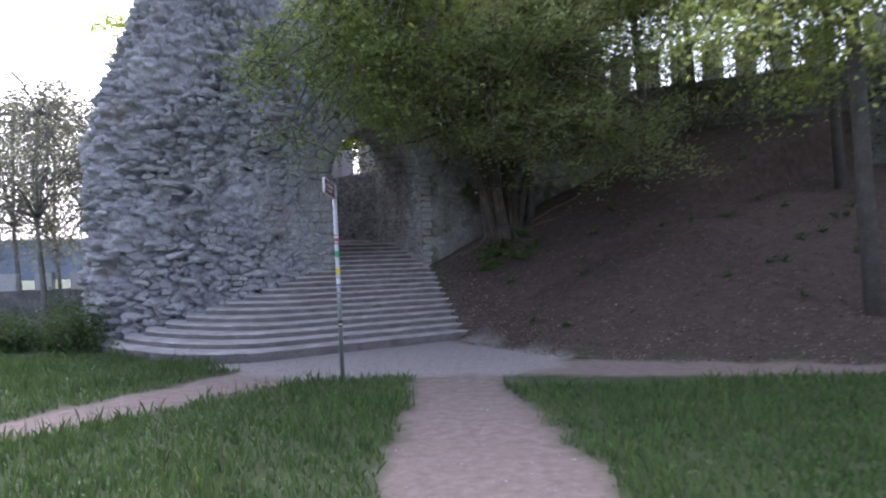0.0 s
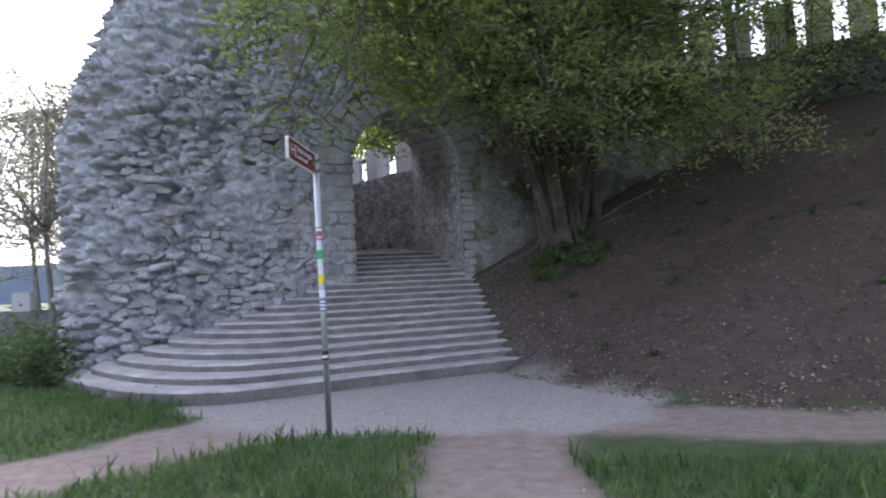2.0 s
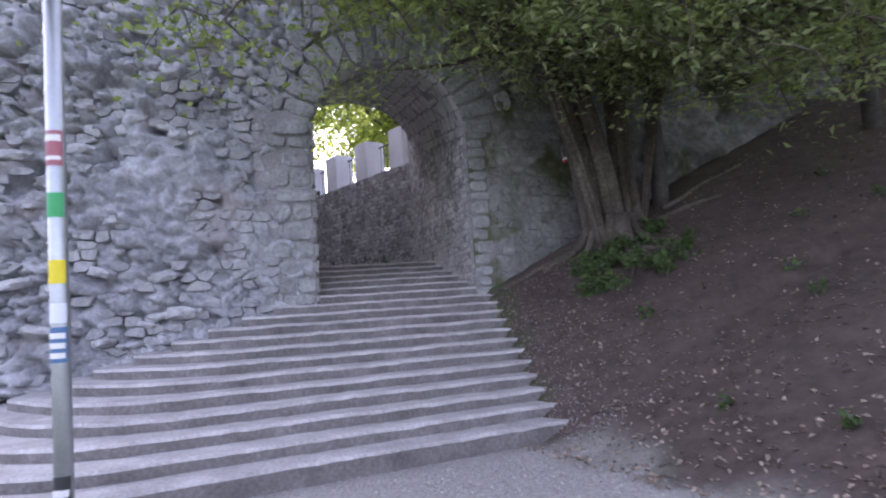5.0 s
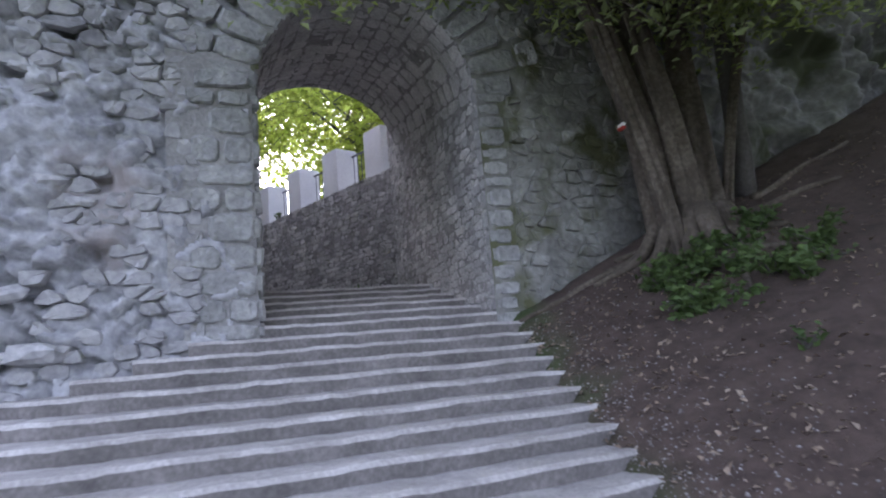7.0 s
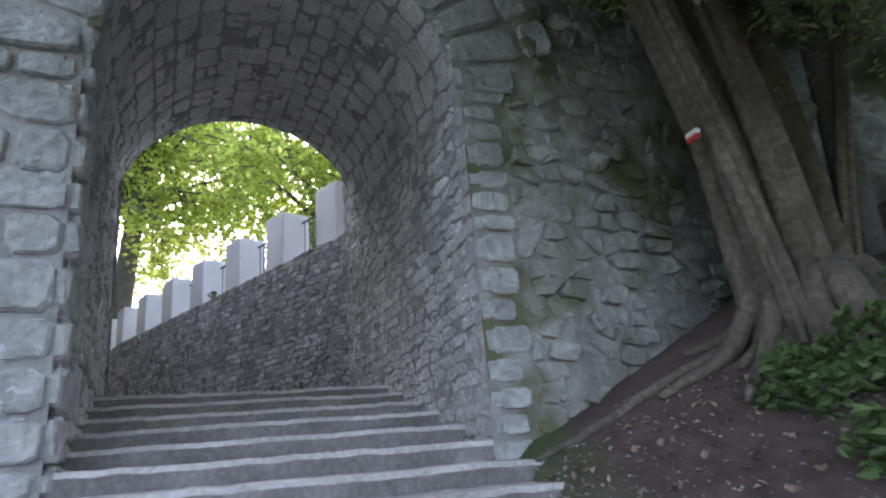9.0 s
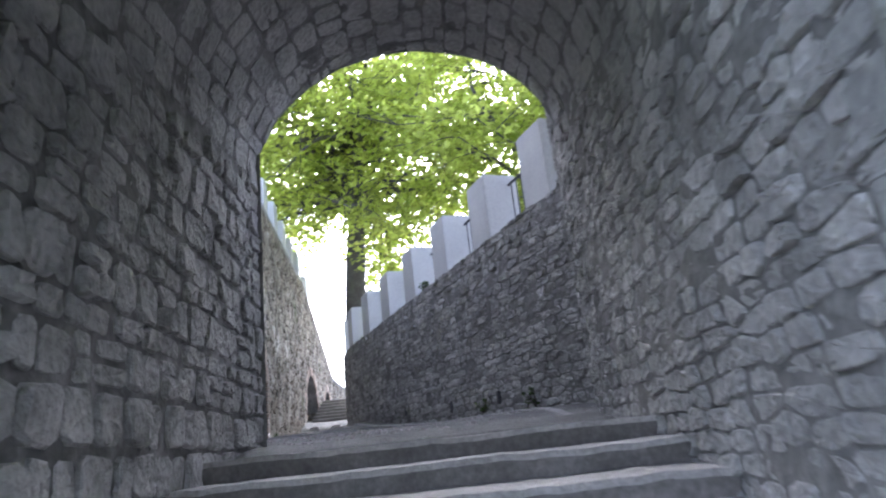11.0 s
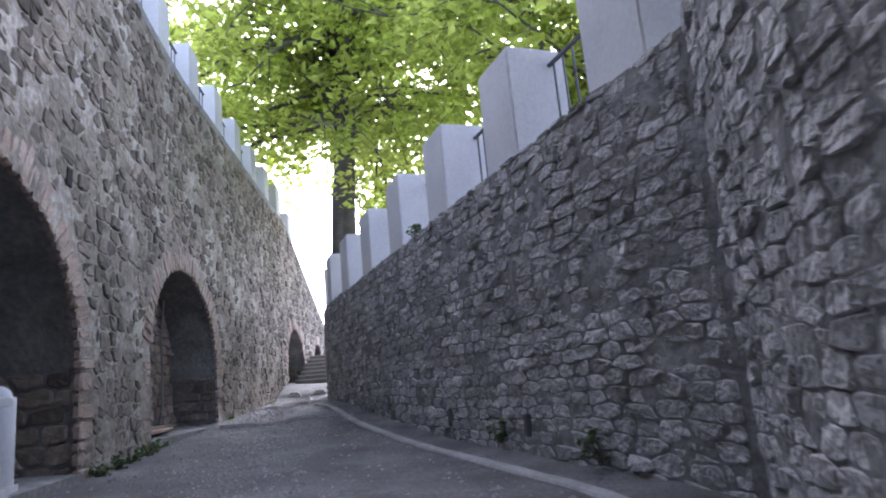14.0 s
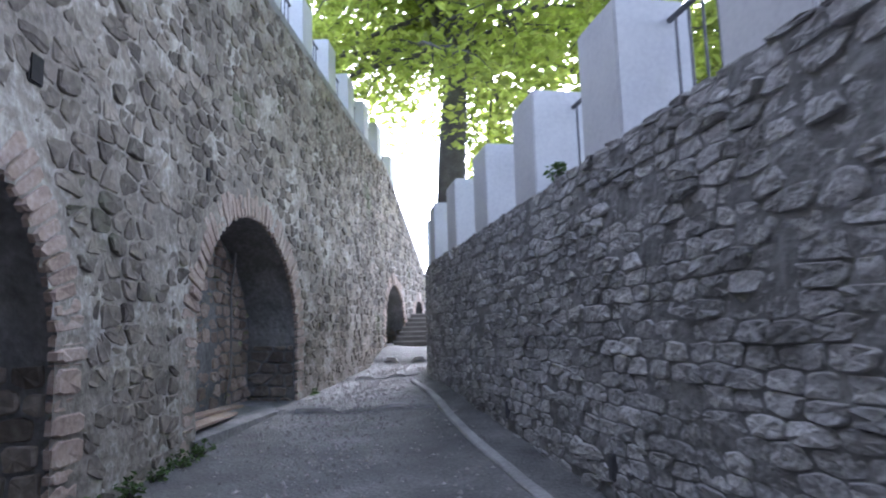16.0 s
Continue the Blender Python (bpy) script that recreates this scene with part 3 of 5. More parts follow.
def section(v):
    """Left face, right face, spring and rise of the vault, v metres in."""
    t = min(1, max(0, v / 4.0))
    return -2.4 - 0.43 * t, -0.05 * t, 3.95 + 0.65 * t, 1.25 - 0.08 * t


def passage_left(v, z, out):
    return W(section(v)[0] + out, v, z)


def passage_right(v, z, out):
    return W((section(v)[1] if v < 4 else -0.05 + 0.10 * (v - 4)) - out, v, z)


def vault_at(v, a, out):
    """a runs from 0 at the left spring to pi at the right."""
    l, r, spring, rise = section(v)
    m, h = (l + r) / 2, (r - l) / 2
    return W(m - (h - out) * math.cos(a), v, spring + (rise - out) * math.sin(a))


def vault_stone(v, a, out):
    return vault_at(v, a / 1.35, out)


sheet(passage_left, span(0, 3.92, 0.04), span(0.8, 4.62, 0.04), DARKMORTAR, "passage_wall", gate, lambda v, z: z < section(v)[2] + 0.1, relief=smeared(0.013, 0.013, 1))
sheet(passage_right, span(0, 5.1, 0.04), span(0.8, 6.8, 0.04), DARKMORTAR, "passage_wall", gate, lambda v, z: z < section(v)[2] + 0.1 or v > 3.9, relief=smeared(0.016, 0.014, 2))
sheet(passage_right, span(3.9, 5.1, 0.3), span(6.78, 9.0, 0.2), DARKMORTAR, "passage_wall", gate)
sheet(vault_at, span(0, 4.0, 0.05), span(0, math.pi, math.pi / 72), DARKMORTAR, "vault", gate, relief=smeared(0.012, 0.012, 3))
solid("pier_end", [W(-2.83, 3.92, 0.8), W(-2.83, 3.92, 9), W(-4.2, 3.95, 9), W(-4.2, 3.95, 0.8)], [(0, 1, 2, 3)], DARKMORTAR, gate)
lay(squared(passage_left, (0.02, 3.68), (1.2, 4.6), (0.12, 0.25), (0.13, 0.32), 0.05, 21, lambda v, z: z < section(v)[2] + 0.04, 0.014), gate, DARKSTONE, 300)
rng = random.Random(77)
ends, z = [], 2.1
while z < 4.6:
    h, w = rng.uniform(0.13, 0.26), rng.uniform(0.16, 0.34)
    ends.append((0, z, stone(passage_left, 3.99 - w, 3.985, z + 0.006, z + h - 0.006, rng.uniform(0.035, 0.06), rng)))
    if w < 0.29:
        ends.append((0, z, stone(passage_left, 3.66, 3.985 - w, z + 0.006, z + h - 0.006, rng.uniform(0.03, 0.05), rng)))
    z += h
lay(ends, gate, DARKSTONE, 60, "quoin")
lay(coursed(passage_right, (0.02, 5.1), (1.2, 6.6), (0.075, 0.13), (0.12, 0.32), 0.032, 22, lambda v, z: z < section(v)[2] or v > 4.02, 0.005, 0.27), gate, DARKSTONE, 300)
lay(squared(vault_stone, (0.02, 3.98), (0.0, math.pi * 1.35), (0.16, 0.30), (0.2, 0.46), 0.028, 23, None, 0.009), gate, DARKSTONE, 300, "vault_block")
lay(coursed(lambda s, z, o: W(-2.84 - s, 3.92 + o, z), (0, 1.4), (2.2, 8), (0.13, 0.24), (0.14, 0.34), 0.05, 24), gate, DARKSTONE, 0)

# front above and beside the arch
RIGHT_END = 2.5


def front_at(u, z, out):
    return W(u, -out - 0.03 * max(0, z - 2) * 0 + (0.25 * max(0, u - 0.6) if u > 0.6 else 0), z)


def front_keep(u, z):
    l, r, spring, rise = section(0)
    if u < -2.38:
        return False
    if l <= u <= r - 0.03:
        return z > spring + rise * math.sqrt(max(0, 1 - ((u - (l + r) / 2) / 1.17) ** 2)) - 0.08
    return True


sheet(front_at, span(-2.4, 3.0, 0.04), span(0.4, 9.2, 0.04), MOSSY, "front_wall", gate, front_keep, relief=lambda u, z: smeared(0.016, 0.010, 6)(u, z) + (smeared(0.019, 0.02, 5)(u, z)) * smooth(0.35, 0.6, u))
solid("roof_slab", [W(u, v, 9.25) for u, v in ((-3.6, 0.8), (3.0, 0.6), (3.0, 5.2), (-3.6, 4.2))], [(0, 1, 2, 3)], MORTAR, gate)
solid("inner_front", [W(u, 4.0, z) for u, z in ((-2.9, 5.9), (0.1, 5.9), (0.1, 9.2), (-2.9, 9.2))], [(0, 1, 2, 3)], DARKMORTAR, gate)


def ring_keep(u, z):
    m = -1.2
    if z > 3.95:
        return math.hypot((u - m), (z - 3.95) * 0.98) > 1.72
    return u > 0.27


lay(coursed(front_at, (0.02, RIGHT_END), (1.0, 7.5), (0.10, 0.19), (0.13, 0.30), 0.065, 31, ring_keep, 0.006, 0.42), gate, MOSSY, 200)
lay(coursed(front_at, (-2.4, 0.0), (4.0, 8.5), (0.12, 0.26), (0.14, 0.36), 0.06, 32, ring_keep), gate, RUBBLE, 60)
rng = random.Random(5)
blocks = []
for side in (0, 1):
    z, k = 1.22, 0
    while z < 4.1:
        h = rng.uniform(0.16, 0.32) if side == 0 else rng.uniform(0.13, 0.24)
        w = (0.46 if k % 2 else 0.28) * rng.uniform(0.85, 1.2) if side == 0 else (0.27 if k % 2 else 0.22) * rng.uniform(0.9, 1.15)
        surf = (lambda s, q, o: W(-2.4 - s, -o - 0.02 - s * 0.1, q)) if side == 0 else (lambda s, q, o: W(s, -o - 0.01, q))
        blocks.append((0, z, stone(surf, 0.008, w, z + 0.012, z + h - 0.012, rng.uniform(0.035, 0.06) if side == 0 else rng.uniform(0.02, 0.035), rng, 0.09)))
        if side == 0 and k % 2 == 0:
            blocks.append((0, z, stone(surf, w + 0.03, w + 0.3, z + 0.012, z + h - 0.012, rng.uniform(0.03, 0.05), rng, 0.12)))
        surf2 = (lambda s, q, o: W(-2.4 + o, s, q)) if side == 0 else (lambda s, q, o: W(-o, s, q))
        blocks.append((0, z, stone(surf2, -0.03, w * 0.7, z + 0.012, z + h - 0.012, 0.055 if side == 0 else 0.035, rng, 0.09)))
        z += h
        k += 1
lay(blocks, gate, ASHLAR, 300, "quoin")
sheet(lambda q, z, o: W(-2.4 - q, -o - 0.02 - q * 0.1, z), span(0.0, 0.78, 0.04), span(1.2, 4.3, 0.04), MORTAR, "pointing", gate, relief=smeared(0.006, 0.012, 8))
lay(coursed(front_at, (0.25, 0.5), (1.0, 4.0), (0.14, 0.24), (0.14, 0.28), 0.04, 33), gate, MOSSY, 60)


def ring_at(a, r, out):
    return W(-1.2 - r * math.cos(a), -out - 0.01, 3.95 + r * 1.04 * math.sin(a))


blocks = []
for i in range(17):
    a0, a1 = math.pi * i / 17, math.pi * (i + 1) / 17
    deep = rng.choice((0.40, 0.52, 0.46))
    blocks.append((0, 0, stone(ring_at, a0 + 0.012, a1 - 0.012, 1.13, 1.2 + deep, rng.uniform(0.04, 0.06), rng, 0.07)))
    if rng.random() < 0.7:
        blocks.append((0, 0, stone(ring_at, a0 + 0.012, a1 - 0.012, 1.22 + deep, 1.2 + deep + 0.28, 0.045, rng, 0.1)))
lay(blocks, gate, ASHLAR, 300, "voussoir")

# ---- crag behind the old tree ----
crag = thing("crag", "mossy grey natural rock outcrop beside the gateway wall", "rock", "structure")
cs, cz = span(0, 5.6, 0.04), span(0.8, 6.4, 0.04)


def crag_at(s, z, out):
    bulge = 0.45 * noise.noise((s * 0.7, z * 0.8, 21)) + 0.34 * noise.noise((s * 1.9, z * 2.1, 22)) + 0.14 * noise.noise((s * 4, z * 5, 23)) + 0.22 * abs(noise.noise((s * 1.4, z * 3.2, 24))) + 0.06 * noise.noise((s * 9, z * 11, 25))
    edge_ = smooth(0, 0.6, s)
    return W(2.0 + s, -0.05 - bulge * edge_ - 0.15 * edge_ + 0.10 * s + 0.12 * max(0, z - 3), z)


sheet(crag_at, cs, cz, material("crag_limestone", [(0.13, 0.125, 0.12), (0.25, 0.245, 0.24), (0.42, 0.42, 0.42)], 0.9, 0.95, 0.7, 14, 0, moss=((0.09, 0.10, 0.06), 1.1, 0.52)), "rock_face", crag)

# ---- passage floor, kerbs, far steps ----
floor = thing("passage_floor", "worn gritty concrete path floor rising between two stone walls", "floor", "structure")


def between(s, f):
    """f: 0 at the arcaded wall, 1 at the retaining wall, s metres along the former."""
    a, d = along(LEFT, s + 4.0)
    n_ = Vector((d.y, -d.x))
    best, b = 1e9, None
    for p, q in zip(RETAIN, RETAIN[1:]):
        # where the line across meets the retaining wall
        e = q - p
        den = n_.x * e.y - n_.y * e.x
        if abs(den) > 1e-6:
            t = ((p.x - a.x) * e.y - (p.y - a.y) * e.x) / den
            k = ((p.x - a.x) * n_.y - (p.y - a.y) * n_.x) / den
            if 0 <= k <= 1 and 0.3 < t < best:
                best, b = t, p
    if best > 50:
        best = 4.9 if s < 4 else 2.6
    return a + n_ * best * f, best


def floor_z(s, f):
    z = left_base(s) + (right_base(s) - left_base(s)) * f
    for at_ in (6.6, 10.6, 13.4):
        z += 0.035 * smooth(at_ - 0.03, at_ + 0.03, s)
    return z - 0.05 * math.sin(f * math.pi)


rows, fs = span(-4.0, 16.6, 0.2), span(-0.12, 1.05, 0.045)
rows = sorted(rows + [q + e for q in (6.6, 10.6, 13.4) for e in (-0.04, 0.04)])
verts, faces = [], []
for s in rows:
    for f in fs:
        p, wide = between(s, f)
        u, v = UV(p.x, p.y)
        z = floor_z(s, f) + 0.012 * noise.noise((p.x * 2.5, p.y * 2.5, 1)) + 0.006 * noise.noise((p.x * 9, p.y * 9, 2))
        if v < 3.4:
            z = min(z, 2.215 + 0.10 * max(0, v - 2.95))
        verts.append((p.x, p.y, z))
for j in range(len(rows) - 1):
    for i in range(len(fs) - 1):
        q = [j * len(fs) + i, j * len(fs) + i + 1, (j + 1) * len(fs) + i + 1, (j + 1) * len(fs) + i]
        if all(UV(*verts[k][:2])[1] > 2.98 for k in q):
            faces.append(tuple(q))
solid("path_surface", verts, faces, PATHFLOOR, floor, True)
# landing edge in front of the floor
n = 30
verts = []
for v, z in ((2.94, 2.0), (2.94, 2.205), (2.97, 2.222), (3.6, 2.29)):
    for i in range(n):
        u = -2.85 + 2.6 * i / (n - 1)
        verts.append(W(u, v + 0.012 * noise.noise((u * 3, v, 1)), z + 0.008 * noise.noise((u * 4, v, 2))))
solid("landing_edge", verts, [(r * n + i, r * n + i + 1, (r + 1) * n + i + 1, (r + 1) * n + i) for r in range(3) for i in range(n - 1)], PATHFLOOR, floor)


def capped(faces, n, k):
    return faces + [tuple(range(k - 1, -1, -1)), tuple((n - 1) * k + j for j in range(k))]


def ribbon(points, profile, mat, name, parent, soft=False):
    """A kerb: a cross profile of (side, height) swept along a line of points; side is to the right of the way."""
    verts, faces, k = [], [], len(profile)
    for i, p in enumerate(points):
        d = (points[min(i + 1, len(points) - 1)] - points[max(i - 1, 0)])
        d = Vector((d.x, d.y, 0)).normalized()
        r = Vector((d.y, -d.x, 0))
        for a, h in profile:
            verts.append(p + r * a + Vector((0, 0, h + 0.006 * noise.noise((p.x * 3, p.y * 3, a)))))
    for i in range(len(points) - 1):
        for j in range(k - 1):
            faces.append((i * k + j, i * k + j + 1, (i + 1) * k + j + 1, (i + 1) * k + j))
    return solid(name, verts, capped(faces, len(points), k) if name.endswith("kerb") else faces, mat, parent, soft)


def floor_height(x, y):
    p = Vector((x, y))
    best, s = 1e9, 0
    for i, q in enumerate(LEFT):
        if (p - q).length < best:
            best, s = (p - q).length, i * 0.4 - 4.0
    _, wide = between(s, 0)
    return floor_z(s, min(1, best / max(0.5, wide)))


kerb_line = []
for s in span(-2.2, 11.0, 0.25):
    if s < 0:
        q = W(-0.30 + 0.1 * s * 0, 5.1 + s, 0).lerp(retain_at(0.5, 0, 0.42), smooth(-1.6, 0.6, s))
    else:
        q = retain_at(s, 0, 0.42 - 0.10 * smooth(6, 9, s))
    kerb_line.append(Vector((q.x, q.y, floor_height(q.x, q.y) - 0.02)))
kerb_line = [sum((kerb_line[max(0, min(len(kerb_line) - 1, i + k))] for k in range(-3, 4)), Vector((0, 0, 0))) / 7 for i in range(len(kerb_line))]
ribbon(kerb_line, [(-0.06, -0.1), (-0.06, 0.03), (-0.045, 0.045), (0.03, 0.05), (0.05, 0.035), (0.05, -0.1)], MORTAR, "kerb", floor)
ribbon(kerb_line, [(0.06, -0.02), (0.2, -0.05), (0.34, 0.0), (0.5, 0.02)], DARKMORTAR, "gutter", floor, True)
for k, s in enumerate((6.6, 10.6, 13.4)):
    line = [between(s + 0.06 * math.sin(i), f)[0] for i, f in enumerate(span(0.12, 0.86, 0.06))]
    ribbon([Vector((p.x, p.y, floor_height(p.x, p.y) + 0.01)) for p in line], [(-0.035, -0.1), (-0.03, 0.0), (0.03, 0.012), (0.035, -0.1)], STEP, "cross_kerb", floor)
for k in range(7):
    s = 15.7 + 0.41 * k
    a, b = between(s, 0.02)[0], between(s, 1.05)[0]
    c, d = between(s + 0.6, 1.05)[0], between(s + 0.6, 0.02)[0]
    z = 3.40 + 0.135 * (k + 1)
    verts = [Vector((p.x, p.y, h)) for h in (z - 0.5, z - 0.035, z) for p in (a, b, c, d)]
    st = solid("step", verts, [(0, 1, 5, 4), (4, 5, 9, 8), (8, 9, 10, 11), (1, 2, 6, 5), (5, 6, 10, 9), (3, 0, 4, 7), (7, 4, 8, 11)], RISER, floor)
    # far steps alike: shade in the riser colour, light in lip and tread
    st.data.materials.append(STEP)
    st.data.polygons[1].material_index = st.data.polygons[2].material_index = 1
verts = []
for s in span(18.5, 40, 0.5):
    for f in (-0.1, 1.1):
        p = between(s, f)[0]
        verts.append((p.x, p.y, 4.34 + 0.02 * (s - 18.5)))
solid("upper_path", verts, [(i, i + 1, i + 3, i + 2) for i in range(0, len(verts) - 2, 2)], PATHFLOOR, floor)

# ---- retaining wall with concrete pillars ----
retaining = thing("wall_retaining", "dark coursed rubble retaining wall curving along the passage", "wall", "structure")
sheet(retain_at, span(-0.6, 9, 0.04), span(2.0, RETAIN_TOP - 0.02, 0.04), DARKMORTAR, "core", retaining, relief=smeared(0.017, 0.014, 9))
sheet(retain_at, span(9, 48, 0.15), span(2.0, RETAIN_TOP - 0.02, 0.1), DARKMORTAR, "core", retaining, relief=smeared(0.017, 0.014, 9))
capline = [retain_at(s, RETAIN_TOP - 0.02) for s in span(0, 48, 0.3)]
ribbon(capline, [(-0.02, -0.1), (-0.01, 0.0), (0.3, 0.03), (0.9, 0.02), (3.5, 0.0)], MORTAR, "wall_top", retaining)
lay(coursed(retain_at, (0.0, 17), (2.25, RETAIN_TOP), (0.075, 0.125), (0.13, 0.34), 0.034, 41, lambda s, z: z < RETAIN_TOP + 0.05, 0.004, 0.27), retaining, DARKSTONE, 300)
slits = [retain_at(s, z) for s, z in ((2.2, 2.62), (3.9, 2.65), (6.2, 2.78))]
# solid blocks in the dark iron colour stand for the shade within the slits
for p in slits:
    bm = box(bmesh.new(), (-0.03, -0.06, 0), (0.03, 0.1, 0.17), pose(p.x, p.y, p.z, 0, 0, -45), 0.01)
    part("drain_slit", bm, IRON, retaining, "narrow drain slit, its inner shade set in as a dark block")


def pillar(p, yaw, w, d, h, group, label):
    """A board-cast concrete pillar: the shaft and a sloped weathered cap in one."""
    t = thing("parapet_pillar", label, "pillar", "", group)
    t.matrix_world = pose(p.x, p.y, p.z, 0, 0, yaw)
    bm = box(bmesh.new(), (-d / 2, -w / 2, -0.04), (d / 2, w / 2, h), bevel=0.012)
    part("shaft", bm, CONCRETE, t)
    bm = box(bmesh.new(), (-d / 2 + 0.015, -w / 2 + 0.015, h - 0.01), (d / 2 - 0.015, w / 2 - 0.015, h + 0.025), bevel=0.012)
    part("cap", bm, CONCRETE, t)
    return t


def railing(p, q, low, high, bars, group):
    """Upright bars under a flat rail between two pillars."""
    t = thing("iron_railing", "dark iron railing with slim upright bars between concrete pillars", "railing", "", group)
    way = q - p
    for h in (high, low):
        v, f = tube([p + Vector((0, 0, h)), q + Vector((0, 0, h))], [0.022, 0.022], 6)
        solid("rail", v, f, IRON, t)
    for i in range(bars):
        c = p + way * ((i + 0.5) / bars)
        v, f = tube([c + Vector((0, 0, low)), c + Vector((0, 0, high))], [0.011, 0.011], 5)
        solid("bar", v, f, IRON, t)


spots = [0.60 + 1.65 * i for i in range(11)]
for i, s in enumerate(spots):
    p, (q, d) = retain_at(s, RETAIN_TOP + 0.02, -0.30), along(RETAIN, s)
    yaw = math.degrees(math.atan2(-d.x, d.y))
    pillar(p, yaw, 0.60, 0.55, 0.95, "parapet pillars", "pale grey cast concrete parapet pillar on rubble wall")
    if i:
        a, b = retain_at(spots[i - 1] + 0.31, RETAIN_TOP + 0.03, -0.42), retain_at(s - 0.31, RETAIN_TOP + 0.03, -0.42)
        railing(a, b, 0.10, 0.80, 7, "parapet railings")

# ---- arcaded wall ----
arcade = thing("wall_arcaded", "tall brown rubble wall with blind arches and brick edges", "wall", "structure")


def in_arch(s, z, grow=0.0):
    for c, half, spring, rise, base in ARCHES:
        if abs(s - c) < half + grow:
            if z < spring and z > base - 1:
                return True
            if ((s - c) / (half + grow)) ** 2 + ((z - spring) / (rise + grow)) ** 2 < 1 and z >= spring:
                return True
    return False


def arcade_keep(s, z):
    return z < left_top(s) and not in_arch(s, z, -0.05)


sheet(left_wall, span(-4.0, 12, 0.06), span(1.9, 10, 0.06), PALEMORTAR, "core", arcade, arcade_keep, relief=smeared(0.019, 0.017, 15))
sheet(left_wall, span(12, 40, 0.1), span(1.9, 8.3, 0.08), PALEMORTAR, "core", arcade, arcade_keep, relief=smeared(0.012, 0.012, 16))
lay(coursed(left_wall, (-3.8, 14), (2.3, 8.3), (0.11, 0.19), (0.13, 0.32), 0.03, 51, lambda s, z: z < left_top(s) and not in_arch(s, z, 0.27), 0.008, 0.42), arcade, BROWNSTONE, 300)
lay(coursed(left_wall, (14, 26), (2.6, 8.3), (0.13, 0.22), (0.16, 0.38), 0.035, 52, lambda s, z: z < left_top(s) and not in_arch(s, z, 0.2)), arcade, BROWNSTONE, 0)
capline = [left_wall(s, left_top(s)) for s in span(-4, 40, 0.4)]
ribbon(capline, [(0.03, -0.12), (0.04, 0.0), (-0.8, 0.02), (-0.8, -2)], MORTAR, "coping", arcade)
for c, half, spring, rise, base in ARCHES:
    deep = 0.75 if c == 5.9 else 1.25
    prof = [(c - half, base - 0.6)] + [(c - half, spring - 0.3)] + [(c - half * math.cos(math.pi * i / 20), spring + rise * math.sin(math.pi * i / 20)) for i in range(21)] + [(c + half, spring - 0.3), (c + half, base - 0.6)]
    n = len(prof)
    verts = [left_wall(s, z, -o) for o in (0.0, deep) for s, z in prof]
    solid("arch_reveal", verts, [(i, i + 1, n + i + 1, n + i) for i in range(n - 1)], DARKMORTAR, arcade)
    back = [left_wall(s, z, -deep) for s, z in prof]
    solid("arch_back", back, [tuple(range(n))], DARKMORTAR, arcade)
    lay(coursed(lambda s, z, o, d=deep: left_wall(s, z, -d + o), (c - half, c + half), (base - 0.1, spring + rise), (0.12, 0.2), (0.16, 0.36), 0.05, int(60 + c), lambda s, z: in_arch(s, z, -0.03)), arcade, BRICK if c == 5.9 else BROWNSTONE, 0)
    lay(coursed(lambda q, z, o, c=c, h=half: left_wall(c + h - o, z, -q), (0.05, deep), (base - 0.1, spring), (0.12, 0.2), (0.16, 0.36), 0.04, int(80 + c)), arcade, BROWNSTONE, 0)
    verts = [left_wall(s, z, o) for s, o, z in ((c - half, 0.05, base), (c + half, 0.05, base), (c + half, -deep, base + 0.05), (c - half, -deep, base + 0.05), (c - half, 0.05, base - 0.5), (c + half, 0.05, base - 0.5))]
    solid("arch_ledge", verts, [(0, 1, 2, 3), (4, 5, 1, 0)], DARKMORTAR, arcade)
    rng = random.Random(int(c * 10))
    bricks = []
    count = max(16, int(half * 26))

    def arc(a, r, out, c=c, half=half, spring=spring, rise=rise):
        return left_wall(c - (half + r) * math.cos(a), spring + (rise + r) * math.sin(a), out)

    for i in range(count):
        a0, a1 = math.pi * i / count, math.pi * (i + 1) / count
        bricks.append((0, 0, stone(arc, a0 + 0.003, a1 - 0.003, -0.07, 0.29 * rng.uniform(0.65, 1.15), 0.03 * rng.uniform(0.6, 1.3), rng, 0.08)))
    for side in (-1, 1):
        z = base - 0.15
        while z < spring - 0.02:
            h = min(rng.uniform(0.08, 0.2), spring - z)
            bricks.append((0, 0, stone(lambda q, y, o, c=c, k=side, half=half: left_wall(c + k * (half + q), y, o), -0.06, rng.uniform(0.18, 0.34), z + 0.006, z + h - 0.006, 0.03 * rng.uniform(0.6, 1.3), rng)))
            z += h
    lay(bricks, arcade, BRICK, 300 if c < 10 else 0, "brick")
for s, z, w in ((4.41, 5.28, 0.11), (1.65, 5.19, 0.13), (8.6, 7.3, 0.11), (7.7, 5.5, 0.08)):
    p = left_wall(s, z, 0.012)
    # no opening is cut: a near-black block paints the shade inside the hole
    bm = box(bmesh.new(), (-0.05, -w / 2, -w * 0.7), (0.02, w / 2, w * 0.7), pose(p.x, p.y, p.z, 0, 0, 34 ), 0.01)
    part("putlog_hole", bm, material("putlog_shade", [(0.012, 0.011, 0.01), (0.02, 0.018, 0.016)], 5, 1.0, 0.2, 20, 0), arcade, "small square putlog hole, its shade set in as a near-black block")
tops = [0.2 + 1.6 * i for i in range(11)]
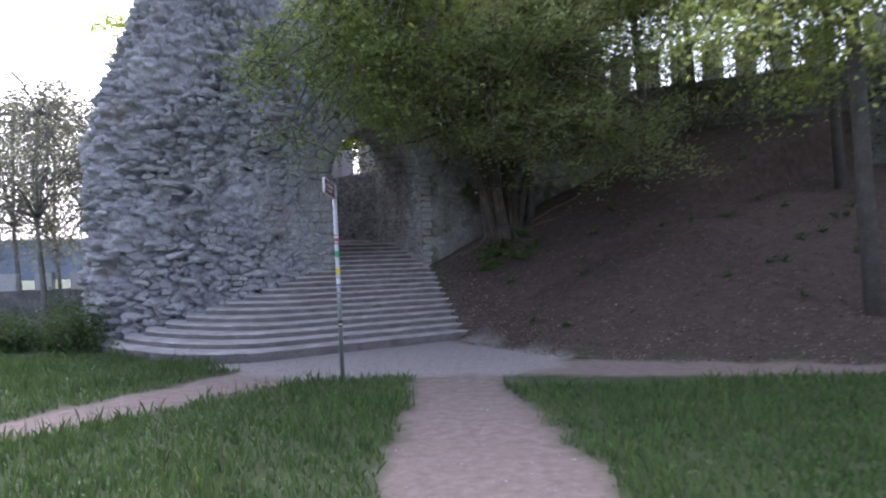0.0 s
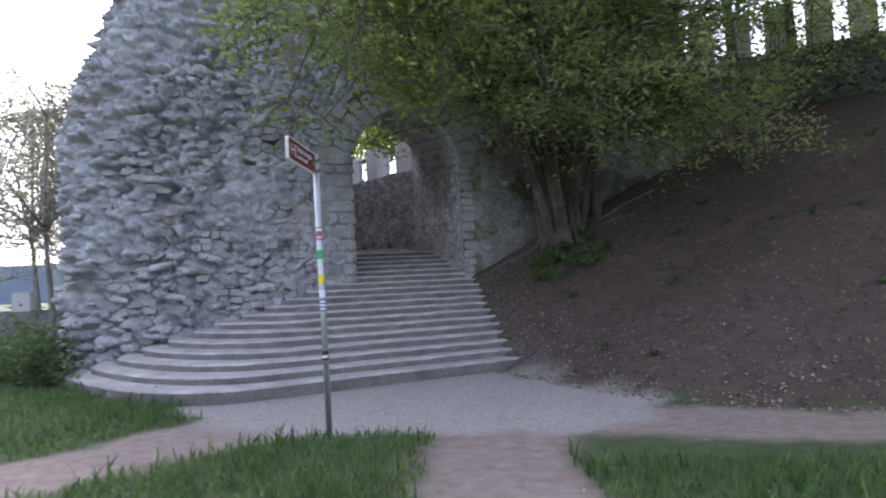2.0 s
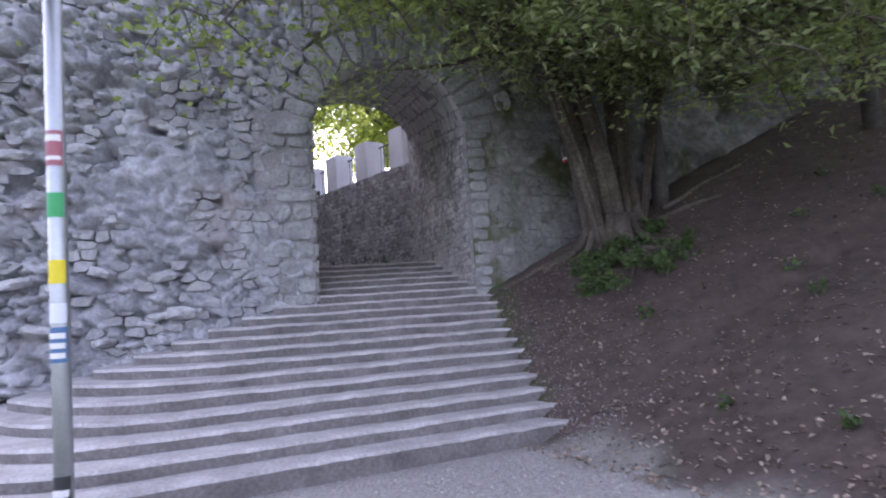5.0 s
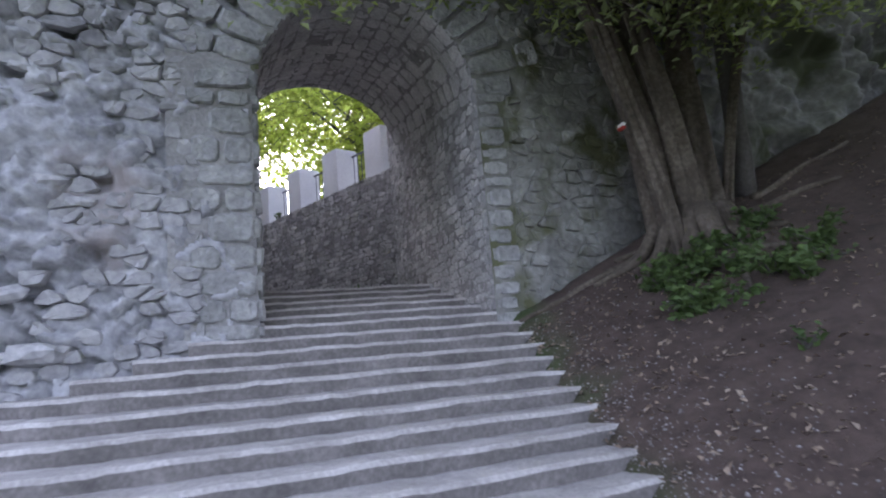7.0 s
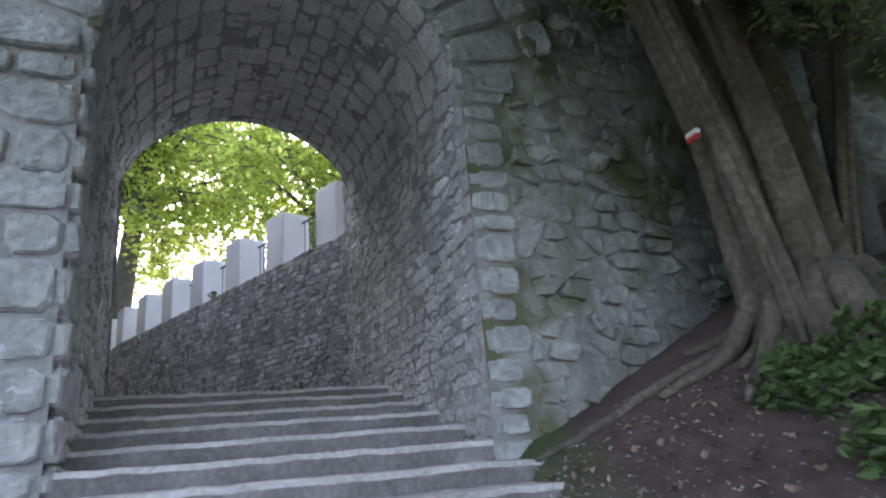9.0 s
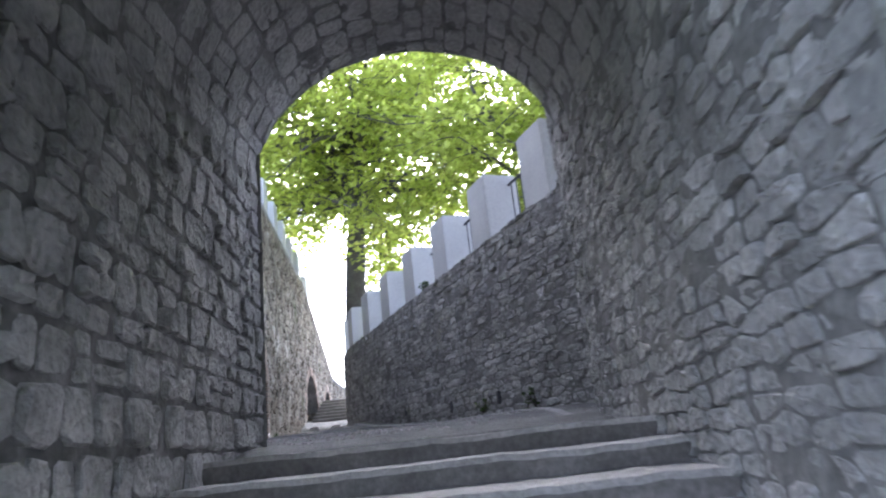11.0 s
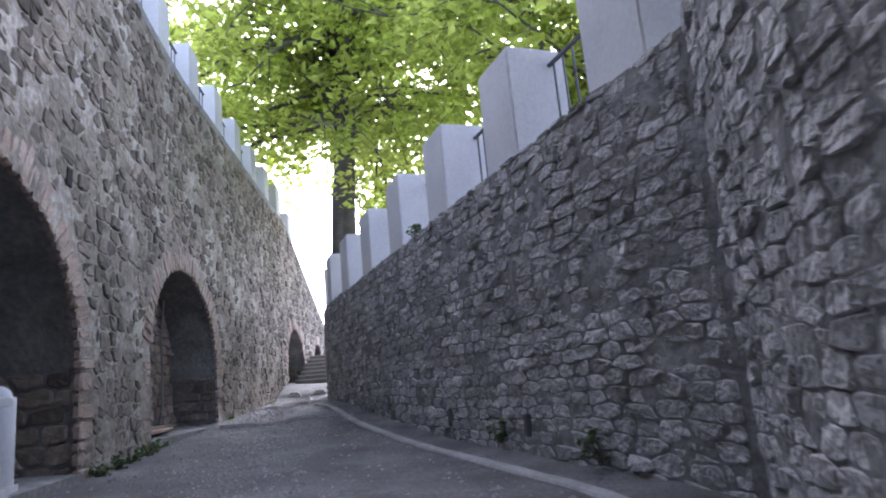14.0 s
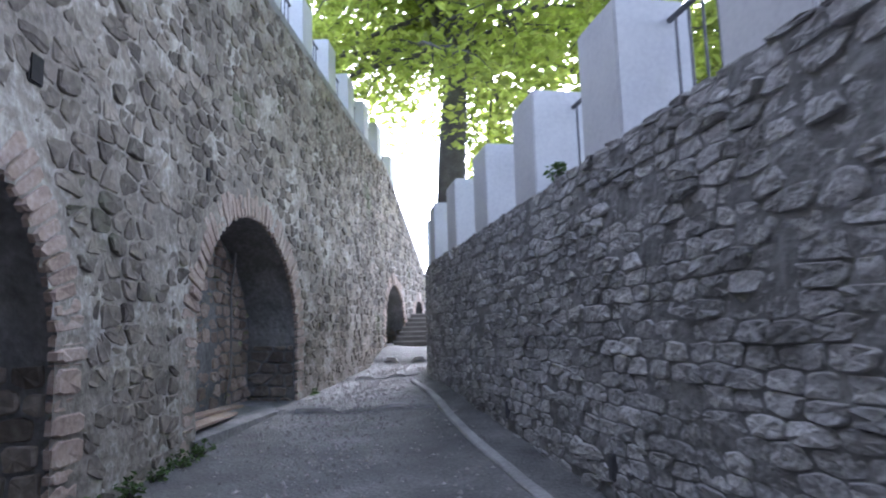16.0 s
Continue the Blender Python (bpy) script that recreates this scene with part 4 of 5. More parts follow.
for i, s in enumerate(tops):
    p, (q, d) = left_wall(s, left_top(s), -0.22), along(LEFT, s + 4)
    yaw = math.degrees(math.atan2(-d.x, d.y))
    pillar(p, yaw, 0.55, 0.42, 0.92, "wall-top pillars", "white concrete pillar along the sloping wall top")
    if i:
        a, b = left_wall(tops[i - 1] + 0.28, left_top(tops[i - 1]), -0.22), left_wall(s - 0.28, left_top(s - 0.4), -0.22)
        railing(a, b, 0.1, 0.74, 6, "wall-top railings")

for i in range(9):
    s = 17.3 + 0.75 * i
    p, (q, d) = left_wall(s, left_top(s), -0.12), along(LEFT, s + 4)
    part("coping_post", box(bmesh.new(), (-0.05, -0.05, -0.05), (0.05, 0.05, 0.16), pose(p.x, p.y, p.z, 0, 0, math.degrees(math.atan2(-d.x, d.y))), 0.008), CONCRETE, arcade)

# ---- stored bollards and baluster in the first arch ----
def lathe(profile, sides=28):
    verts, faces = [], []
    for r, z in profile:
        for k in range(sides):
            a = 2 * math.pi * k / sides
            verts.append(Vector((r * math.cos(a), r * math.sin(a), z)))
    for i in range(len(profile) - 1):
        for k in range(sides):
            j = (k + 1) % sides
            faces.append((i * sides + k, i * sides + j, (i + 1) * sides + j, (i + 1) * sides + k))
    return verts, faces


def dome(r, z0, n=8):
    return [(r * math.cos(math.pi / 2 * i / n), z0 + r * math.sin(math.pi / 2 * i / n)) for i in range(n + 1)]


def bollard(s, out, z):
    t = thing("bollard", "white concrete bollard with domed top stored in an arch", "bollard", "", "stored bollards")
    t.location = left_wall(s, z, out)
    solid("base_slab", *lathe([(0.0, 0.0), (0.17, 0.0), (0.17, 0.05), (0.0, 0.05)], 4), CONCRETE, t)
    solid("shaft", *lathe([(0.115, 0.05), (0.115, 0.66), (0.11, 0.67), (0.085, 0.67)]), CONCRETE, t, True)
    solid("dome", *lathe(dome(0.088, 0.668)), CONCRETE, t, True)


floor_arch = 2.6
for s, out in ((0.93, -0.14), (0.16, -0.10)):
    bollard(s, out, floor_arch)
t = thing("baluster", "white cast baluster with square cap and ball finial", "baluster", "")
t.location = left_wall(0.54, floor_arch, -0.05)
t.rotation_euler = (0, 0, radians(20))
part("base_slab", box(bmesh.new(), (-0.12, -0.12, 0), (0.12, 0.12, 0.06), bevel=0.006), CONCRETE, t)
solid("stem", *lathe([(0.10, 0.06), (0.07, 0.10), (0.055, 0.18), (0.075, 0.3), (0.09, 0.36), (0.07, 0.46), (0.06, 0.52), (0.08, 0.58), (0.10, 0.60)]), CONCRETE, t, True)
part("cap", box(bmesh.new(), (-0.12, -0.12, 0.60), (0.12, 0.12, 0.66), bevel=0.006), CONCRETE, t)
solid("ball", *lathe(dome(0.09, 0.66)), CONCRETE, t, True)

# planks on the ledge of the second arch
WOOD = material("weathered_plank", [(0.22, 0.15, 0.11), (0.34, 0.25, 0.19), (0.44, 0.35, 0.28)], 3.0, 0.85, 0.3, 30, 0.2)
for i, (s, out, yaw, long_) in enumerate(((5.0, -0.16, 35, 1.5), (5.4, -0.36, 28, 1.7), (4.95, -0.55, 40, 1.3))):
    p = left_wall(s, 2.78 + 0.035 * (i % 2), out)
    t = tagged(part("plank", box(bmesh.new(), (-0.09, -long_ / 2, 0), (0.09, long_ / 2, 0.03), pose(*p, 0, 2, yaw), 0.004), WOOD, None), "weathered brown wooden plank lying on the arch ledge", "plank", "planks on the arch ledge")

# ---- sign post ----
sign = thing("signpost", "grey steel post with brown fingerpost sign and stickers", "signpost")
foot, top = Vector((-1.5, 9.36, -0.05)), Vector((-1.55, 9.38, 2.79))
solid("post", *tube([foot, (foot + top) / 2, top], [0.032, 0.032, 0.032], 14), METAL, sign, True)
solid("post_cap", *tube([top, top + Vector((0, 0, 0.012))], [0.035, 0.033], 14), METAL, sign, True)
BROWN = material("sign_brown", [(0.13, 0.035, 0.025), (0.17, 0.05, 0.035)], 4, 0.45, 0.02, 40, 0)
WHITE = material("sign_white", [(0.72, 0.70, 0.68), (0.80, 0.78, 0.76)], 4, 0.5, 0.0, 40, 0)
way = Vector((0.02, -1.0, 0.0)).normalized()
yaw = math.degrees(math.atan2(-way.y, -way.x))
m_sign = Matrix.Translation((-1.55, 9.34, 2.58)) @ pose(0, 0, 0, 0, 0, yaw)
# the board's own frame: x from its far end (-0.86) to the post (0), the front towards -y


def rounded(w0, w1, h0, h1, r, depth0, depth1, m):
    bm = bmesh.new()
    ring = []
    for cx, cz, a0 in ((w1 - r, h1 - r, 0), (w0 + r, h1 - r, 90), (w0 + r, h0 + r, 180), (w1 - r, h0 + r, 270)):
        for k in range(5):
            a = radians(a0 + 22.5 * k)
            ring.append((cx + r * math.cos(a), cz + r * math.sin(a)))
    lo = [bm.verts.new(m @ Vector((x, depth0, z))) for x, z in ring]
    hi = [bm.verts.new(m @ Vector((x, depth1, z))) for x, z in ring]
    bm.faces.new(lo)
    bm.faces.new(hi[::-1])
    for i in range(len(ring)):
        j = (i + 1) % len(ring)
        bm.faces.new((lo[j], lo[i], hi[i], hi[j]))
    return bm


board = part("board", rounded(-0.90, -0.02, 0.0, 0.21, 0.03, 0.014, -0.014, m_sign), WHITE, sign, "white-rimmed fingerpost board")
for y0, y1 in ((-0.014, -0.0165), (0.014, 0.0165)):
    part("panel", rounded(-0.885, -0.035, 0.013, 0.197, 0.025, y0, y1, m_sign), BROWN, board, "brown sign face")
for z in (0.05, 0.16):
    part("clamp", box(bmesh.new(), (-0.05, -0.04, z - 0.012), (0.05, 0.04, z + 0.012), m_sign, 0.004), METAL, sign, "steel clamp")


def writing(text, size, x, z, name, flip=False):
    cu = bpy.data.curves.new(name, "FONT")
    cu.body, cu.size, cu.extrude = text, size, 0.0006
    tmp = bpy.data.objects.new(name, cu)
    me = bpy.data.meshes.new_from_object(tmp)
    bpy.data.objects.remove(tmp)
    wide = max(q.co.x for q in me.vertices)
    me.transform(m_sign @ pose(x, -0.0175, z, 90, 0, 0))
    me.materials.clear()
    me.materials.append(WHITE)
    ob = new(name, me)
    ob.parent = board
    return wide


at = -0.66 + writing("Grajski", 0.075, -0.66, 0.118, "word") + 0.022
writing("vinograd", 0.075, at, 0.118, "word")
at = -0.66 + writing("Castle", 0.055, -0.66, 0.055, "word") + 0.016
writing("Vineyard", 0.055, at, 0.055, "word")
for pts in ([(-0.86, 0.105), (-0.80, 0.165), (-0.80, 0.135)], [(-0.86, 0.105), (-0.80, 0.075), (-0.80, 0.045)], [(-0.86, 0.105), (-0.765, 0.118), (-0.765, 0.092)]):
    solid("arrow", [m_sign @ Vector((x, -0.0178, z)) for x, z in pts], [(0, 1, 2)], WHITE, board)
solid("pictogram", [m_sign @ Vector((x, -0.0178, z)) for x, z in ((-0.735, 0.05), (-0.70, 0.05), (-0.70, 0.16), (-0.735, 0.16))], [(0, 1, 2, 3)], WHITE, board)
rng = random.Random(3)
for i in range(6):
    x, z = -0.085 + 0.018 * ((i % 3) - 1), 0.075 + 0.03 * (i // 3) + 0.012 * (i % 2)
    solid("pictogram", *[[m_sign @ Vector((x + 0.009 * math.cos(a * math.pi / 4), -0.0178, z + 0.009 * math.sin(a * math.pi / 4))) for a in range(8)], [tuple(range(8))]], WHITE, board)


def sticker(z0, z1, colour, name, bars=()):
    mat = material(name + "_print", [colour, tuple(min(1, c * 1.15) for c in colour)], 6, 0.6, 0, 40, 0)
    c = foot.lerp(top, (z0 + 0.05) / 2.81)
    v, f = [], []
    for k in range(9):
        a = radians(-150 + 17 * k)
        for z in (z0, z1):
            v.append(Vector((c.x + 0.0335 * math.cos(a), c.y + 0.0335 * math.sin(a), z)))
    f = [(2 * k, 2 * k + 2, 2 * k + 3, 2 * k + 1) for k in range(8)]
    ob = solid(name, v, f, mat, sign, True)
    for b0, b1 in bars:
        v = [Vector((c.x + 0.0345 * math.cos(radians(-140 + 14 * k)), c.y + 0.0345 * math.sin(radians(-140 + 14 * k)), z)) for k in range(9) for z in (b0, b1)]
        solid("print_bar", v, f, WHITE, ob, True)


sticker(1.93, 2.06, (0.35, 0.12, 0.14), "sticker", ((1.95, 1.965), (2.02, 2.045)))
sticker(1.74, 1.83, (0.05, 0.35, 0.12), "sticker")
sticker(1.50, 1.585, (0.75, 0.60, 0.02), "sticker")
sticker(1.36, 1.43, (0.68, 0.70, 0.74), "sticker")
sticker(1.22, 1.345, (0.08, 0.16, 0.30), "sticker", ((1.235, 1.255), (1.27, 1.29), (1.305, 1.325)))
sticker(0.74, 0.83, (0.03, 0.03, 0.03), "sticker", ((0.76, 0.785),))


# ---- trees ----
def leaves(points, size, seed, aspect=0.55, flat=0.6):
    """Kite-shaped leaves, folded along the midrib, at the points given."""
    r = np.random.RandomState(seed)
    n = len(points)
    p = np.asarray(points, float)
    axis_ = r.normal(size=(n, 3)) * (1, 1, 0.45)
    axis_ /= np.linalg.norm(axis_, axis=1)[:, None]
    up = r.normal(size=(n, 3)) * 0.7 + (0, 0, flat)
    side = np.cross(axis_, up)
    side /= np.linalg.norm(side, axis=1)[:, None] + 1e-9
    lift = np.cross(side, axis_)
    L = (size * r.uniform(0.6, 1.25, n))[:, None]
    verts = np.stack([p - axis_ * L * 0.5, p + side * L * aspect * 0.5 + lift * L * 0.10, p + axis_ * L * 0.5 - lift * L * 0.12, p - side * L * aspect * 0.5 + lift * L * 0.10], 1).reshape(-1, 3)
    faces = np.arange(4 * n).reshape(-1, 4)
    return verts.tolist(), faces.tolist()


def limb(a, b, r0, r1, rng, bend=0.12, steps=7):
    a, b = Vector(a), Vector(b)
    L = (b - a).length
    off = Vector((rng.uniform(-1, 1), rng.uniform(-1, 1), rng.uniform(0, 1))) * L * bend
    pts = [a.lerp(b, i / steps) + off * math.sin(math.pi * i / steps) + Vector((rng.uniform(-1, 1), rng.uniform(-1, 1), rng.uniform(-1, 1))) * L * 0.012 for i in range(steps + 1)]
    return pts, [r0 + (r1 - r0) * i / steps for i in range(steps + 1)]


def tree(name, label, trunk, radii, centre, size, limbs, count, leaf, leafmat, bark, seed, twigs=5, spread=0.55, category="tree", shape=None, droop=0.0, group=""):
    """trunk: the line of the stem. The crown fills an uneven ellipsoid of that centre and size, leaf by leaf along the twigs."""
    rng = random.Random(seed)
    t = thing(name, label, category, "", group)
    t.location = trunk[0]
    inv = Matrix.Translation(-Vector(trunk[0]))
    wood = [tube(trunk, radii, 14, 0.25)]
    tips, c = [], Vector(centre)
    fork = [Vector(p) for p in trunk[len(trunk) // 2:]]
    for i in range(limbs):
        for _ in range(30):
            d = Vector((rng.gauss(0, 1), rng.gauss(0, 1), rng.gauss(0, 1))).normalized()
            e = c + Vector((d.x * size[0], d.y * size[1], d.z * size[2])) * rng.uniform(0.55, 0.95)
            if shape is None or shape(e):
                break
        start = rng.choice(fork)
        pts, rr = limb(start, e, radii[-1] * rng.uniform(0.5, 0.85), 0.012, rng, 0.15)
        wood.append(tube(pts, rr, 7, 0.1))
        for k in range(twigs):
            q = pts[rng.randint(3, len(pts) - 1)]
            e2 = q + Vector((rng.gauss(0, 1), rng.gauss(0, 1), rng.gauss(0, 0.7) - droop)) * max(size) * 0.22
            if shape is not None and not shape(e2):
                continue
            p2, r2 = limb(q, e2, 0.02, 0.004, rng, 0.15, 4)
            wood.append(tube(p2, r2, 4))
            tips += [(p2[2], 0.6), (p2[3], 0.8), (p2[4], 1.0)]
        tips += [(pts[-1], 1.0), (pts[-2], 0.7)]
    part_v, part_f = join(wood)
    w = solid("trunk", part_v, part_f, bark, t, True)
    w.matrix_world = Matrix()
    w.matrix_parent_inverse = inv
    r = np.random.RandomState(seed)
    base = np.array([tuple(p) for p, _ in tips])
    sway = np.array([s for _, s in tips])
    pick = r.randint(0, len(base), count)
    spots_ = base[pick] + r.normal(size=(count, 3)) * (spread * sway[pick])[:, None] * (1, 1, 0.6)
    if shape is not None:
        spots_ = spots_[[bool(shape(Vector(q))) for q in spots_]]
    v, f = leaves(spots_, leaf, seed)
    cr = solid("crown", v, f, leafmat, t)
    cr.matrix_parent_inverse = inv
    return t


def past_wall(p):
    """Metres in front of the arcaded wall's face (minus: behind it)."""
    d = LEFT[-1] - LEFT[0]
    d.normalize()
    return (p.x - LEFT[0].x) * d.y - (p.y - LEFT[0].y) * d.x


def clear_of_wall(p):
    near_stem = math.hypot(p.x + 11.5, p.y - 33.4) < 1.3 and p.z < 10.4
    return p.z > 6.9 and not near_stem and p.x > -16.8 and (p.z > 9.0 or past_wall(p) > 0.5)


def behind_wall(p):
    return past_wall(p) < -1.8


# the maple behind the parapet
tree("maple_tree", "broad maple with fresh yellow-green leaves behind the parapet", [(-12.0, 33.9, 4.6), (-11.9, 33.75, 6.4), (-11.65, 33.5, 8.0), (-11.25, 33.2, 10.2), (-11.2, 33.1, 11.4), (-11.1, 32.9, 12.6)],
     [0.42, 0.36, 0.32, 0.27, 0.20, 0.15], (-10.8, 32.6, 11.9), (6.8, 5.8, 5.6), 72, 29000, 0.26, LEAF, TRUNK, 71, 8, 0.42, shape=clear_of_wall, droop=0.25)
tree("maple_tree", "smaller maple with yellow-green leaves overhanging the terrace", [(-3.2, 31.5, 4.6), (-3.3, 31.4, 7.0), (-3.3, 31.4, 9.5)],
     [0.24, 0.2, 0.14], (-4.6, 30.2, 9.8), (4.4, 3.8, 3.6), 36, 19000, 0.22, LEAF, TRUNK, 72, 7, 0.45)


def fluted(points, radii, seed, sides=30):
    """A stem with ribs and hollows that twist slowly upwards."""
    verts, faces = [], []
    for i, p in enumerate(points):
        for k in range(sides):
            a = 2 * math.pi * k / sides
            z = p.z * 0.9
            rib = 0.26 * math.sin(4 * a + 0.8 * z + seed) + 0.13 * math.sin(7 * a - 1.1 * z + 2 * seed) + 0.10 * math.sin(12 * a + 0.6 * z) + 0.16 * noise.noise((3 * math.cos(a) + seed, 3 * math.sin(a), z))
            r_ = radii[i] * (1 + rib)
            verts.append(Vector((p.x + r_ * math.cos(a), p.y + r_ * math.sin(a), p.z)))
    for i in range(len(points) - 1):
        for k in range(sides):
            j = (k + 1) % sides
            faces.append((i * sides + k, i * sides + j, (i + 1) * sides + j, (i + 1) * sides + k))
    faces.append(tuple(range(len(verts) - sides, len(verts))))
    return verts, faces


# the old yew by the gate: several fluted stems grown together
yew = thing("yew_tree", "old dark yew with fluted twisted trunk and exposed roots", "tree")
foot_y = W(2.15, -0.55, 2.1)
yew.location = foot_y
wood = []
rng = random.Random(17)
# foot (u, v), head (u, v), height of the head, radii at foot and head
YEW_STEMS = ((1.80, -0.62, 0.55, -0.55, 6.6, 0.15, 0.10), (1.96, -0.66, 1.05, -0.62, 7.2, 0.14, 0.10), (1.70, -0.72, 0.80, -0.66, 6.0, 0.08, 0.06), (2.46, -0.38, 2.18, -0.42, 7.4, 0.15, 0.13), (2.56, -0.46, 3.30, -0.85, 6.2, 0.055, 0.05))
for i, (u0, v0, u1, v1, h, r0, r1) in enumerate(YEW_STEMS):
    pts = [W(u0 + (u1 - u0) * f ** 1.3 + 0.05 * math.sin(5 * f + i), v0 + (v1 - v0) * f + 0.04 * math.cos(4 * f + i), 1.85 + (h - 1.85) * f) for f in [k / 24 for k in range(25)]]
    rr = [(r0 * (1 + 0.3 * math.exp(-6 * k / 24)) + (r1 - r0) * k / 24) for k in range(25)]
    wood.append(fluted(pts, rr, i))
for i in range(13):
    a = radians(150 + 150 * i / 12 + rng.uniform(-8, 8))
    L = rng.uniform(0.9, 1.5) if i in (1, 3) else rng.uniform(0.3, 0.7)
    p0 = W(2.1 + 0.3 * math.cos(a), -0.6 + 0.25 * math.sin(a), 2.5)
    pts = []
    for k in range(7):
        f = k / 6
        q = Vector((p0.x + math.cos(a + radians(20) + 0.4 * f) * L * f, p0.y + math.sin(a + radians(20)) * L * f, 0))
        g = ground_z(q.x, q.y) + 0.02
        pts.append(Vector((q.x, q.y, g + max(0, 2.5 - g) * max(0, 1 - 2.6 * f))))
    wood.append(tube(pts, [0.085 * (1 - 0.75 * k / 6) for k in range(7)], 7, 0.3))
for line_ in (((0.10, -0.26), (0.45, -0.30), (0.85, -0.27), (1.25, -0.36), (1.62, -0.50)), ((4.3, -0.62), (3.7, -0.55), (3.2, -0.62), (2.75, -0.58)), ((2.15, -2.0), (2.2, -1.6), (1.95, -1.25), (2.05, -0.85)), ((1.45, -1.95), (1.75, -1.55), (2.1, -1.4)), ((3.5, -1.15), (3.0, -0.95), (2.5, -0.75))):
    pts = []
    for (ua, va), (ub, vb) in zip(line_, line_[1:]):
        for k in range(4):
            q = W(ua + (ub - ua) * k / 4, va + (vb - va) * k / 4, 0)
            pts.append(Vector((q.x, q.y, ground_z(q.x, q.y) + 0.01 + 0.015 * math.sin(5 * ua + k))))
    wood.append(tube(pts, [0.022 + 0.035 * k / len(pts) for k in range(len(pts))], 8, 0.3))
v, f = join(wood)
w = solid("trunk", v, f, BARK, yew, True)
w.matrix_parent_inverse = Matrix.Translation(-foot_y)
mark = W(1.24, -0.76, 3.36)
for k, mat in enumerate((WHITE, material("red_paint", [(0.45, 0.05, 0.04), (0.55, 0.08, 0.06)], 8, 0.7, 0.2, 40, 0))):
    o = part("trail_mark", box(bmesh.new(), (-0.02, -0.03, 0.0), (0.02, 0.08, 0.035), pose(mark.x, mark.y, mark.z - 0.035 * k, 0, 8, 20), 0.008), mat, yew, "painted white and red trail mark" if k else "white paint band")
    o.matrix_parent_inverse = Matrix.Translation(-foot_y)
# boughs that sweep out and droop
tips, wood, new_growth = [], [], []
for i in range(156):
    a = radians(rng.uniform(150, 330))
    reach = rng.uniform(1.2, 4.8)
    z0 = rng.uniform(4.6, 8.8)
    p0 = W(2.1, -0.5, z0)
    end = p0 + Vector((math.cos(a + radians(20)) * reach, math.sin(a + radians(20)) * reach, rng.uniform(-1.7, 1.0)))
    u, vv = UV(end.x, end.y)
    if vv > -0.4:
        end.z = max(end.z, 6.0)
    low = 3.5 + 0.10 * abs(u - 1.5) + (2.2 if vv > -1.7 else 0)
    if u > 2.3 and vv > -2.6:
        low = 6.6
    if end.z < low:
        end.z = low + rng.uniform(0, 0.4)
    if i >= 102:
        # low boughs that hang over the bank
        end = W(rng.uniform(0.6, 5.0), rng.uniform(-5.0, -2.9), rng.uniform(3.45, 4.9))
    if i >= 142:
        # and over the stairs, in front of the arch
        end = W(rng.uniform(-1.7, 0.6), rng.uniform(-4.2, -2.7), rng.uniform(3.9, 4.8))
    pts, rr = limb(p0, end, 0.07, 0.008, rng, 0.10)
    wood.append(tube(pts, rr, 6))
    for k in range(12):
        q = pts[rng.randint(2, 7)]
        e2 = q + Vector((rng.gauss(0, 0.5), rng.gauss(0, 0.5), rng.gauss(-0.1, 0.25)))
        p2, r2 = limb(q, e2, 0.012, 0.003, rng, 0.1, 3)
        wood.append(tube(p2, r2, 4))
        tips += p2[1:]
        if rng.random() < 0.35:
            new_growth += p2[2:]
v, f = join(wood)
w = solid("bough", v, f, BARK, yew, True)
w.matrix_parent_inverse = Matrix.Translation(-foot_y)
r = np.random.RandomState(18)
base = np.array([tuple(q) for q in tips])
pts = base[r.randint(0, len(base), 54000)] + r.normal(size=(54000, 3)) * (0.22, 0.22, 0.11)
v, f = leaves(pts, 0.12, 19, 0.42, 1.2)
w = solid("crown", v, f, YEWLEAF, yew)
w.matrix_parent_inverse = Matrix.Translation(-foot_y)
base = np.array([tuple(q) for q in new_growth])
pts = base[r.randint(0, len(base), 28000)] + r.normal(size=(28000, 3)) * (0.16, 0.16, 0.07)
v, f = leaves(pts, 0.10, 20, 0.4, 1.2)
w = solid("new_growth", v, f, BEECHLEAF, yew, False, "light green fresh shoots")
w.matrix_parent_inverse = Matrix.Translation(-foot_y)

# hornbeam bough over the stairs, from a stem on the bank
tree("hornbeam", "slender hornbeam with light green drooping leaves over the stairs", [W(3.0, -0.35, 2.3), W(2.9, -0.5, 5.5), W(2.2, -1.0, 8.2), W(1.0, -2.2, 9.0), W(-0.6, -3.2, 8.6), W(-1.6, -3.4, 7.6)],
     [0.13, 0.11, 0.09, 0.07, 0.055, 0.045], (-2.1, 13.0, 5.55), (2.1, 1.3, 2.0), 38, 16000, 0.115, BEECHLEAF, TRUNK, 75, 7, 0.30, droop=0.45)
